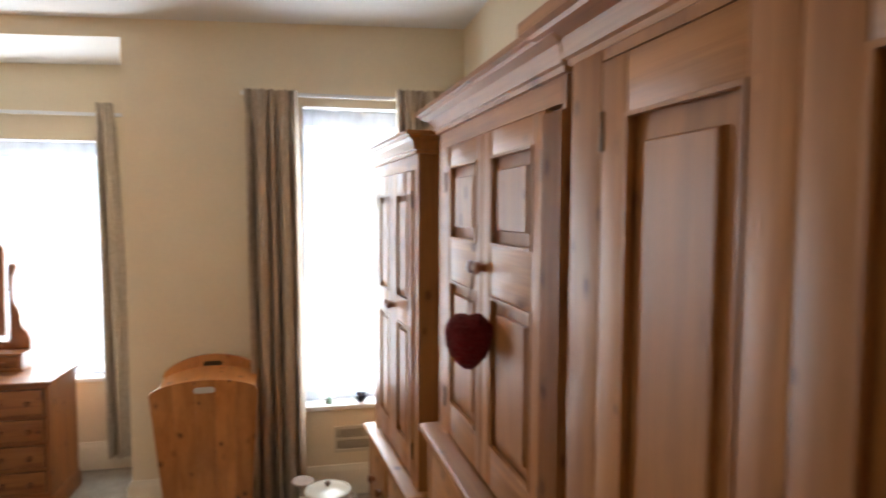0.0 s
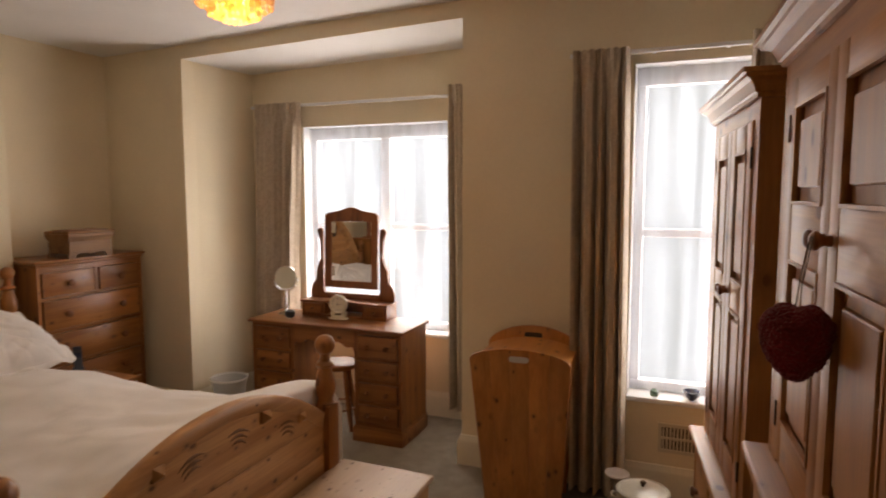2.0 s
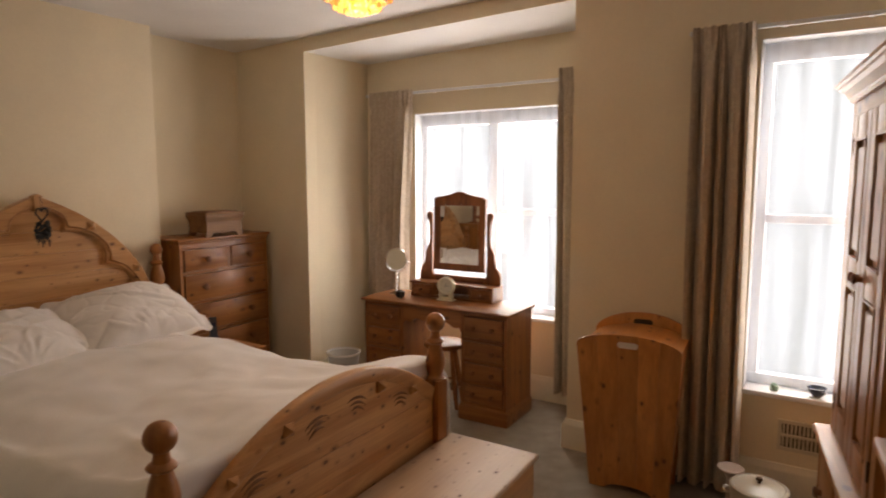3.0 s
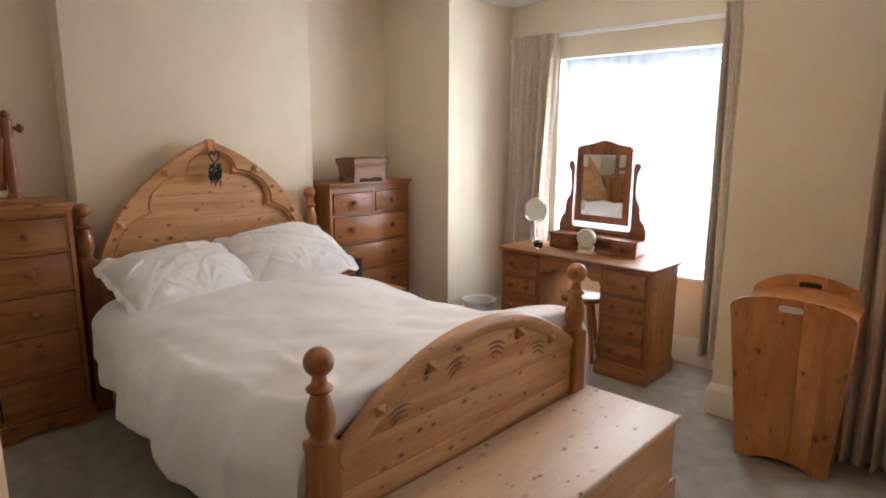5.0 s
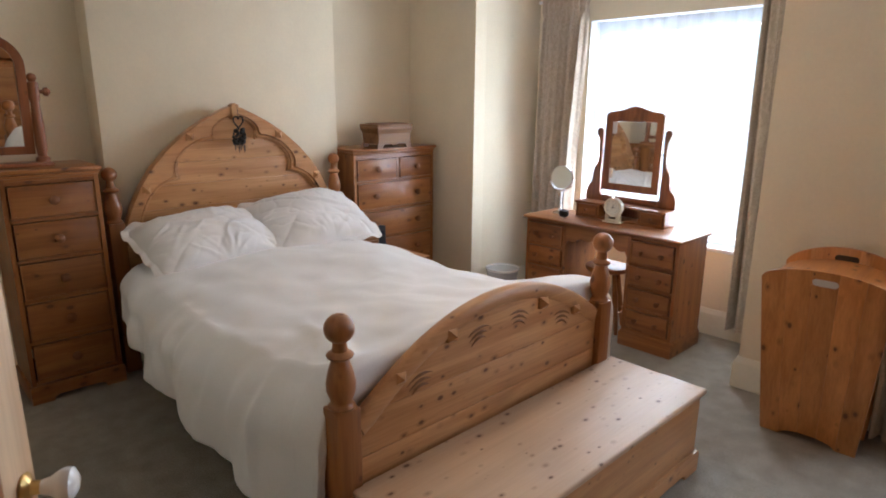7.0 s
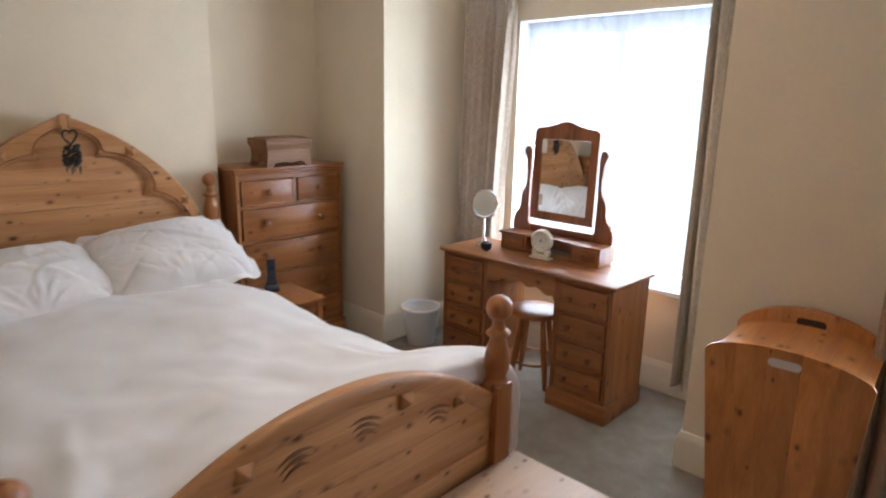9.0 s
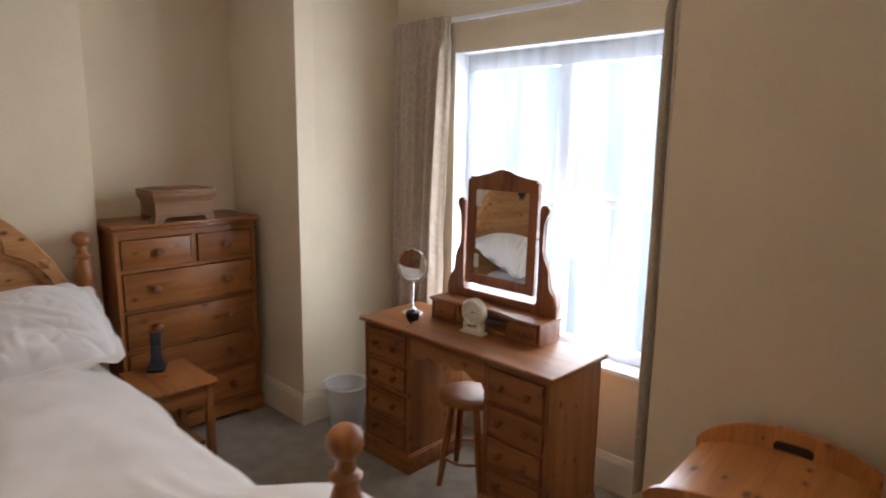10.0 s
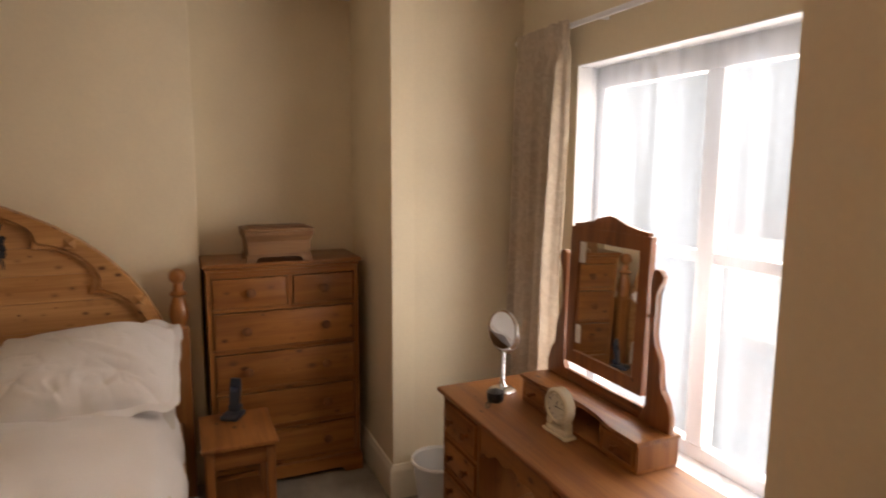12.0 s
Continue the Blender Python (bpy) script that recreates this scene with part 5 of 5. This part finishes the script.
i4 = [(-MW + 0.05, MH0 + 0.05), (MW - 0.05, MH0 + 0.05), (MW - 0.05, MH1 - 0.05), (-MW + 0.05, MH1 - 0.05)]
ring_prism(bm, o, i4, 0.0, 0.022)
crest = [(-0.20, MH1), (0.20, MH1), (0.205, MH1 + 0.012), (0.15, MH1 + 0.018), (0.09, MH1 + 0.030), (0.04, MH1 + 0.048), (0.0, MH1 + 0.055), (-0.04, MH1 + 0.048), (-0.09, MH1 + 0.030), (-0.15, MH1 + 0.018), (-0.205, MH1 + 0.012)]
prism(bm, crest, 0.002, 0.020)
fr = part("mirror_frame", bm, PINE_RED["z"], t)
bm = NB()
box(bm, -MW + 0.0505, MW - 0.0505, 0.008, 0.016, MH0 + 0.0505, MH1 - 0.0505)
part("mirror_glass", bm, MIRROR, fr, "silvered glass")
for x0, x1, z0, z1 in ((-MW + 0.052, -MW + 0.085, MH1 - 0.135, MH1 - 0.056), (-MW + 0.052, -MW + 0.080, MH0 + 0.085, MH0 + 0.155)):
    bm = NB()
    box(bm, x0, x1, 0.006, 0.0078, z0, z1)
    part("paper_label", bm, PAPER_AND_LIT_SLOT, fr, "small white paper label")
piv = Matrix.Translation((0, UD - 0.034, UH + 0.36)) @ Matrix.Rotation(radians(-1.5), 4, "X") @ Matrix.Translation((0, -0.011, -(UH + 0.36)))
fr.matrix_basis = piv
for s in (-1, 1):
    bm = NB()
    lathe(bm, [(0.004, -0.02), (0.004, 0.0), (0.011, 0.002), (0.011, 0.010), (0.004, 0.014)], Matrix.Translation((s * 0.238, UD - 0.034, UH + 0.36)) @ Matrix.Rotation(radians(90 * s), 4, "Y"), 12)
    part("pivot", bm, IRON, t)

# round chrome vanity mirror
t = thing("vanity_mirror", pose(-2.11, 4.12, 0.7705, 0, 0, 14), "round chrome make-up mirror on a slim stem", "mirror")
bm = NB()
lathe(bm, [(0.058, 0), (0.058, 0.006), (0.045, 0.014), (0.020, 0.022), (0.011, 0.035), (0.008, 0.07), (0.009, 0.17), (0.006, 0.175)], None, 24)
part("stand", bm, CHROME, t)
bm = NB()
M = Matrix.Translation((0, 0, 0.268)) @ Matrix.Rotation(radians(84), 4, "X")
lathe(bm, [(0.079, -0.007), (0.086, -0.006), (0.089, 0.0), (0.086, 0.006), (0.079, 0.007)], M, 36)
part("rim", bm, CHROME, t)
for zz in (0.0076, -0.0086):
    bm = NB()
    lathe(bm, [(0.0785, 0.0), (0.0785, 0.001)], M @ Matrix.Translation((0, 0, zz)), 36)
    part("mirror_glass", bm, MIRROR, t)
bm = NB()
tube(bm, [(0.096 * math.cos(radians(a)), 0, 0.268 + 0.096 * math.sin(radians(a))) for a in range(180, 361, 12)], 0.004, 8)
part("yoke", bm, CHROME, t)

# mantel clock
t = thing("mantel_clock", pose(-1.65, 4.098, 0.7705, 0, 0, 3), "small cream balloon mantel clock with scrolled feet", "clock")
bm = NB()
box(bm, -0.068, 0.068, -0.026, 0.026, 0.0, 0.014, 0.004)
box(bm, -0.052, 0.052, -0.021, 0.021, 0.014, 0.03, 0.004)
part("base", bm, CREAM, t)
for s in (-1, 1):
    bm = NB()
    prism(bm, [(s * 0.025, 0.03), (s * 0.056, 0.03), (s * 0.058, 0.045), (s * 0.048, 0.056), (s * 0.052, 0.07), (s * 0.040, 0.075), (s * 0.025, 0.06)], -0.016, 0.016, "xzy", 0.003)
    part("scroll_foot", bm, CREAM, t)
bm = NB()
M = Matrix.Translation((0, 0.02, 0.108)) @ Matrix.Rotation(radians(90), 4, "X")
lathe(bm, [(0.06, 0.0), (0.067, 0.004), (0.067, 0.036), (0.060, 0.042), (0.053, 0.042), (0.050, 0.036), (0.001, 0.036)], M, 36)
part("case", bm, CREAM, t)
FACE = plain("clock_face", (0.72, 0.70, 0.60), 0.4, var=0.03)
bm = NB()
lathe(bm, [(0.0495, 0.0365), (0.0495, 0.0372)], M, 36)
face = part("face", bm, FACE, t)
NUM = ["12", "1", "2", "3", "4", "5", "6", "7", "8", "9", "10", "11"]
for k, sname in enumerate(NUM):
    cu = bpy.data.curves.new("numeral", "FONT")
    cu.body, cu.size, cu.align_x, cu.align_y = sname, 0.0125, "CENTER", "CENTER"
    cu.extrude = 0.0002
    cu.materials.append(BLACK)
    ob = new("numeral", cu)
    ob.parent = t
    a = radians(90 - 30 * k)
    ob.matrix_basis = pose(0.040 * math.cos(a), -0.0178, 0.108 + 0.040 * math.sin(a), 90)
for ang, ln, wd in ((-20, 0.024, 0.0022), (-88, 0.034, 0.0016)):
    bm = NB()
    prism(bm, [(-wd, -0.006), (wd, -0.006), (wd * 0.5, ln), (-wd * 0.5, ln)], -0.0186, -0.0180, "xzy")
    hnd = part("clock_pointer", bm, BLACK, t, "thin black pointer")
    hnd.matrix_basis = Matrix.Translation((0, 0, 0.108)) @ Matrix.Rotation(radians(-ang), 4, "Y") @ Matrix.Rotation(radians(0), 4, "X")

# small black jar and chrome tweezers beside the vanity mirror
t = thing("trinket_pot", pose(-2.015, 4.035, 0.7705), "small black lidded pot with a chrome rim", "jar")
bm = NB()
lathe(bm, [(0.026, 0), (0.034, 0.010), (0.036, 0.026), (0.032, 0.034)], None, 20)
part("pot", bm, BLACK, t)
bm = NB()
lathe(bm, [(0.036, 0.0345), (0.037, 0.042), (0.020, 0.050), (0.004, 0.055), (0.001, 0.056)], None, 20)
part("lid", bm, BLACK, t)
t = thing("tweezers", pose(-1.985, 3.985, 0.7705, 0, 0, -35), "pair of chrome tweezers lying flat", "tweezers")
for s in (-1, 1):
    bm = NB()
    tube(bm, [(-0.04, 0.001 * s, 0.005), (0.0, 0.008 * s, 0.005), (0.045, 0.003 * s, 0.004)], 0.0035, 8)
    part("arm", bm, CHROME, t)

# stool under the dressing table
t = thing("stool", pose(-1.655, 4.085, 0, 0, 0, 20), "round pine stool with splayed legs and a worn seat", "stool")
bm = NB()
lathe(bm, [(0.135, 0.432), (0.15, 0.438), (0.154, 0.452), (0.150, 0.466), (0.140, 0.470), (0.06, 0.466), (0.001, 0.465)], None, 32)
part("seat", bm, PINE_CHEST["x"], t, "glossy worn round seat")
for k in range(4):
    a = radians(45 + 90 * k)
    bm = NB()
    p0, p1 = Vector((0.155 * math.cos(a), 0.155 * math.sin(a), 0.0)), Vector((0.085 * math.cos(a), 0.085 * math.sin(a), 0.434))
    tube(bm, [p0, p0.lerp(p1, 0.3), p0.lerp(p1, 0.6), p1], [0.013, 0.018, 0.019, 0.014], 12)
    part("leg", bm, PINE_TABLE["z"], t)
bm = NB()
tube(bm, [(0.132 * math.cos(radians(a)), 0.132 * math.sin(radians(a)), 0.15) for a in range(0, 361, 15)], 0.007, 8)
part("foot_ring", bm, PINE_TABLE["z"], t)

# waste bin
t = thing("waste_bin", pose(-2.565, 4.015, 0), "translucent white plastic waste bin with a rolled rim", "waste bin")
bm = NB()
lathe(bm, [(0.092, 0.002), (0.095, 0.006), (0.128, 0.262), (0.125, 0.262), (0.092, 0.010), (0.001, 0.010)], None, 36, False)
part("body", bm, FROST, t)
bm = NB()
lathe(bm, [(0.124, 0.258), (0.134, 0.258), (0.139, 0.266), (0.134, 0.276), (0.126, 0.274)], None, 36, False)
part("rim", bm, CHINA, t)
bm = NB()
rnd = random.Random(9)
for k in range(14):
    bmesh.ops.create_icosphere(bm, subdivisions=2, radius=rnd.uniform(0.018, 0.032), matrix=Matrix.Translation((rnd.uniform(-0.05, 0.05), rnd.uniform(-0.05, 0.05), 0.042 + rnd.uniform(0, 0.03))))
for v in bm.verts:
    v.co += 0.006 * Vector((noise.noise(v.co * 70), noise.noise(v.co * 71 + Vector((3, 0, 0))), noise.noise(v.co * 72)))
part("crumpled_tissue", bm, PAPER_AND_LIT_SLOT, t, "crumpled white tissues")

# ---- laundry box beside the pier ----
t = thing("laundry_bin", pose(-0.150, 3.352, 0, 0, 0, 3), "tapered pine laundry bin with arched ends and cut-out handholds", "laundry bin")


def lean(y0, y1):
    """Depth of the sloping front at height z, from its foot to its top."""
    return lambda z: y0 + (y1 - y0) * z / 0.81


def end_board(f, th, name, slot_mat, rise=0.0):
    o = None
    n = 5
    for k in range(n):
        u0, u1 = -1 + 2 * k / n, -1 + 2 * (k + 1) / n
        us = [u0 + (u1 - u0) * i / 8 for i in range(9)]
        low = [(u * 0.205, 0.035 * max(0, 1 - (u * 0.205 / 0.12) ** 2) ** 0.5) for u in us]
        high = [(u * 0.258, 0.81 + (0.068 + rise) * max(0, 1 - u * u) ** (0.55 + 4 * rise)) for u in us]
        bm = NB()
        prism(bm, low + high[::-1], 0.0, th, "xzy", 0.0012)
        for v in bm.verts:
            v.co.y += f(v.co.z)
        p = part("stave" if o else name, bm, PINE_BIN["z"], o or t)
        o = o or p
    # no hole is cut: a thin oval on the face carries its colour
    bm = NB()
    zs = 0.825 + rise
    slot = arc(0.035, zs, 0.016, 0.016, -90, 90, 6) + arc(-0.035, zs, 0.016, 0.016, 90, 270, 6)
    prism(bm, slot, -0.0014, -0.0003)
    for v in bm.verts:
        v.co.y += f(v.co.z)
    part("handhold", bm, slot_mat, o, "flat oval coloured like the light or shade in a handhold")
    return o


FR, BK = lean(0.127, 0.0), lean(0.33, 0.40)
# front oval painted pale as lit lid, back oval dark as shade
end_board(FR, 0.018, "front_board", PAPER_AND_LIT_SLOT)
end_board(BK, 0.018, "back_board", RECESS_SHADE, 0.035)
for s in (-1, 1):
    bm = NB()
    for (x, z) in ((0.190, 0.03), (0.243, 0.80)):
        for dx in (0.0, -0.014):
            for yy in (FR(z) + 0.0185, BK(z) - 0.0005):
                bm.verts.new((s * (x + dx), yy, z))
    bmesh.ops.convex_hull(bm, input=bm.verts)
    part("side_board", bm, PINE_BIN["y"], t)
bm = NB()
grid(bm, 16, 2, lambda u, v: (-0.240 + 0.480 * u, FR(0.80) + 0.019 + (BK(0.80) - FR(0.80) - 0.020) * v, 0.802 + 0.050 * math.sin(math.pi * u) ** 0.8))
thicken(bm, 0.014)
part("curved_lid", bm, PINE_BIN["y"], t)
bm = NB()
box(bm, -0.175, 0.175, FR(0.03) + 0.019, BK(0.03) - 0.001, 0.03, 0.042)
part("floor_board", bm, PINE_BIN["y"], t)

# lidded enamel pail on the floor and what stands behind it
t = thing("enamel_pail", pose(0.455, 3.43, 0), "cream enamel lidded pail with side handles", "pail")
bm = NB()
lathe(bm, [(0.085, 0), (0.10, 0.012), (0.118, 0.10), (0.122, 0.19), (0.116, 0.205), (0.119, 0.212)], None, 32)
part("pail", bm, PAILC, t)
bm = NB()
lathe(bm, [(0.126, 0.2125), (0.126, 0.222), (0.114, 0.228), (0.108, 0.224), (0.055, 0.236), (0.02, 0.240), (0.001, 0.2405)], None, 32)
part("lid", bm, PAILC, t)
bm = NB()
lathe(bm, [(0.008, 0.240), (0.007, 0.248), (0.015, 0.256), (0.014, 0.265), (0.002, 0.27)], None, 14)
part("lid_knob", bm, IRON, t)
for s in (-1, 1):
    bm = NB()
    tube(bm, [(s * 0.117, -0.03, 0.17), (s * 0.142, -0.028, 0.175), (s * 0.152, 0, 0.176), (s * 0.142, 0.028, 0.175), (s * 0.117, 0.03, 0.17)], 0.006, 8)
    part("handle", bm, PAILC, t)
t = thing("soap_dish", pose(0.318, 3.585, 0), "pale pink shell dish on a short stand", "dish")
bm = NB()
lathe(bm, [(0.05, 0), (0.045, 0.02), (0.018, 0.05), (0.016, 0.16), (0.03, 0.185), (0.065, 0.21), (0.062, 0.216), (0.02, 0.20), (0.001, 0.198)], None, 24)
part("stand", bm, plain("pale_pink_china", (0.58, 0.47, 0.39), 0.3, var=0.05, coat=0.3), t)

# bowl and jar on the narrow window's sill
t = thing("bowl", pose(0.665, WN + 0.03, W2[2]), "small dark blue glazed bowl on the window sill", "bowl")
bm = NB()
lathe(bm, [(0.018, 0), (0.022, 0.006), (0.040, 0.025), (0.047, 0.050), (0.044, 0.050), (0.036, 0.027), (0.015, 0.010), (0.001, 0.009)], None, 28, False)
part("body", bm, GREYBLUE, t)
t = thing("glass_jar", pose(0.475, WN + 0.03, W2[2]), "tiny green glass jar on the window sill", "jar")
bm = NB()
lathe(bm, [(0.018, 0), (0.021, 0.006), (0.021, 0.026), (0.013, 0.032), (0.014, 0.038), (0.010, 0.038), (0.010, 0.030)], None, 20, False)
part("body", bm, GREENG, t)

# ---- pendant lamp of amber shell discs ----
LX, LY, LZ = -1.16, 2.53, 2.36
t = thing("pendant_lamp", pose(LX, LY, LZ), "lit round pendant lamp hung with amber shell discs", "lamp")
bm = NB()
tube(bm, [(0, 0, 0.19), (0, 0, ceil_z(LX) - LZ - 0.03)], 0.004, 8)
part("cord", bm, WHITE, t)
bm = NB()
lathe(bm, [(0.05, 0), (0.048, 0.02), (0.02, 0.032), (0.005, 0.034)], Matrix.Translation((0, 0, ceil_z(LX) - LZ - 0.034)), 24)
part("ceiling_rose", bm, WHITE, t)
for r, zz in ((0.155, 0.19), (0.105, 0.192), (0.055, 0.194)):
    bm = NB()
    tube(bm, [(r * math.cos(radians(a)), r * math.sin(radians(a)), zz) for a in range(0, 361, 12)], 0.003, 6)
    part("hoop", bm, BRASS, t)
bm = NB()
box(bm, -0.155, 0.155, -0.003, 0.003, 0.186, 0.190)
box(bm, -0.003, 0.003, -0.155, 0.155, 0.186, 0.190)
part("spider", bm, BRASS, t)
rnd = random.Random(12)
bm = NB()
lathe(bm, [(0.0125, -0.0006), (0.0125, 0.0006)], None, 10)
DISC = finish(bm, "shell_disc", SHELL)
inner = NB()
for r, nn, zb in ((0.155, 38, 0.05), (0.105, 26, 0.022), (0.055, 14, 0.0)):
    for k in range(nn):
        a = 2 * math.pi * (k + rnd.random() * 0.3) / nn
        z = 0.183
        while z > zb + 0.012:
            q = Matrix.Translation((r * math.cos(a), r * math.sin(a), z)) @ Matrix.Rotation(a + rnd.uniform(-0.5, 0.5), 4, "Z") @ Matrix.Rotation(radians(90 + rnd.uniform(-14, 14)), 4, "Y")
            if r > 0.15:
                disc = new("shell_disc", DISC)
                disc.parent, disc.matrix_basis = t, q
            else:
                lathe(inner, [(0.0125, -0.0006), (0.0125, 0.0006)], q, 8)
            z -= 0.021
tagged(part("inner_shell_fringe", inner, SHELL, t), "inner strings of lit amber shell discs", "", "", "stuff")

# ---- the open room door ----
ang = 150.0
d = tagged(new("door_1"), "stripped pine panelled door standing open into the room", "door", "", "structure")
d.matrix_basis = pose(DX0 + 0.0025, YS + 0.029, 0.008, 0, 0, ang)
DWD, DTH = 0.776, 0.035
bm = NB()
box(bm, 0.0, 0.105, -DTH, 0, 0, 2.02, 0.003)
box(bm, DWD - 0.105, DWD, -DTH, 0, 0, 2.02, 0.003)
part("stile", bm, PINE_DOOR["z"], d)
for a, c in ((0, 0.21), (0.82, 1.02), (1.90, 2.02)):
    bm = NB()
    box(bm, 0.1055, DWD - 0.1055, -DTH + 0.0007, -0.0007, a, c, 0.003)
    part("rail", bm, PINE_DOOR["x"], d)
bm = NB()
box(bm, DWD / 2 - 0.05, DWD / 2 + 0.05, -DTH + 0.0009, -0.0009, 0.2105, 0.8195, 0.003)
box(bm, DWD / 2 - 0.05, DWD / 2 + 0.05, -DTH + 0.0009, -0.0009, 1.0205, 1.8995, 0.003)
part("muntin", bm, PINE_DOOR["z"], d)
PINE_GROOVE = pine_set("pine_moulding", (0.42, 0.20, 0.085), (0.30, 0.12, 0.045), knots=0.2)
for x0, x1 in ((0.1055, DWD / 2 - 0.0505), (DWD / 2 + 0.0505, DWD - 0.1055)):
    for a, c in ((0.2105, 0.8195), (1.0205, 1.8995)):
        bm = NB()
        box(bm, x0, x1, -DTH + 0.012, -0.012, a, c)
        part("panel", bm, PINE_DOOR["z"], d)
        for y0, y1 in ((-DTH - 0.001, -DTH + 0.0118), (-0.0118, 0.001)):
            bm = NB()
            ring_prism(bm, [(x0, a), (x1, a), (x1, c), (x0, c)], [(x0 + 0.016, a + 0.016), (x1 - 0.016, a + 0.016), (x1 - 0.016, c - 0.016), (x0 + 0.016, c - 0.016)], y0, y1)
            part("panel_moulding", bm, PINE_GROOVE["z"], d)
for sy, rot in ((0.0, -90), (-DTH, 90)):
    bm = NB()
    M = Matrix.Translation((DWD - 0.045, sy, 0.992)) @ Matrix.Rotation(radians(rot), 4, "X")
    lathe(bm, [(0.024, 0), (0.026, 0.004), (0.022, 0.008), (0.012, 0.012), (0.011, 0.026)], M, 24)
    rose = part("brass_rose", bm, BRASS, d, "brass rose of the knob")
    bm = NB()
    lathe(bm, [(0.012, 0.0262), (0.013, 0.030), (0.016, 0.040), (0.024, 0.050), (0.0275, 0.060), (0.025, 0.070), (0.014, 0.077), (0.001, 0.079)], M, 24)
    part("china_knob", bm, CHINA, d, "white china door knob")
bm = NB()
for x0, x1, z0, z1 in ((DX0 - 0.075, DX0, 0, DZ + 0.075), (DX1, DX1 + 0.075, 0, DZ + 0.075), (DX0, DX1, DZ, DZ + 0.075)):
    box(bm, x0, x1, YS + 0.0005, YS + 0.018, z0, z1, 0.005)
solid("trim", bm, GLOSS, "cream gloss architrave round the doorway", "architrave", "structure")
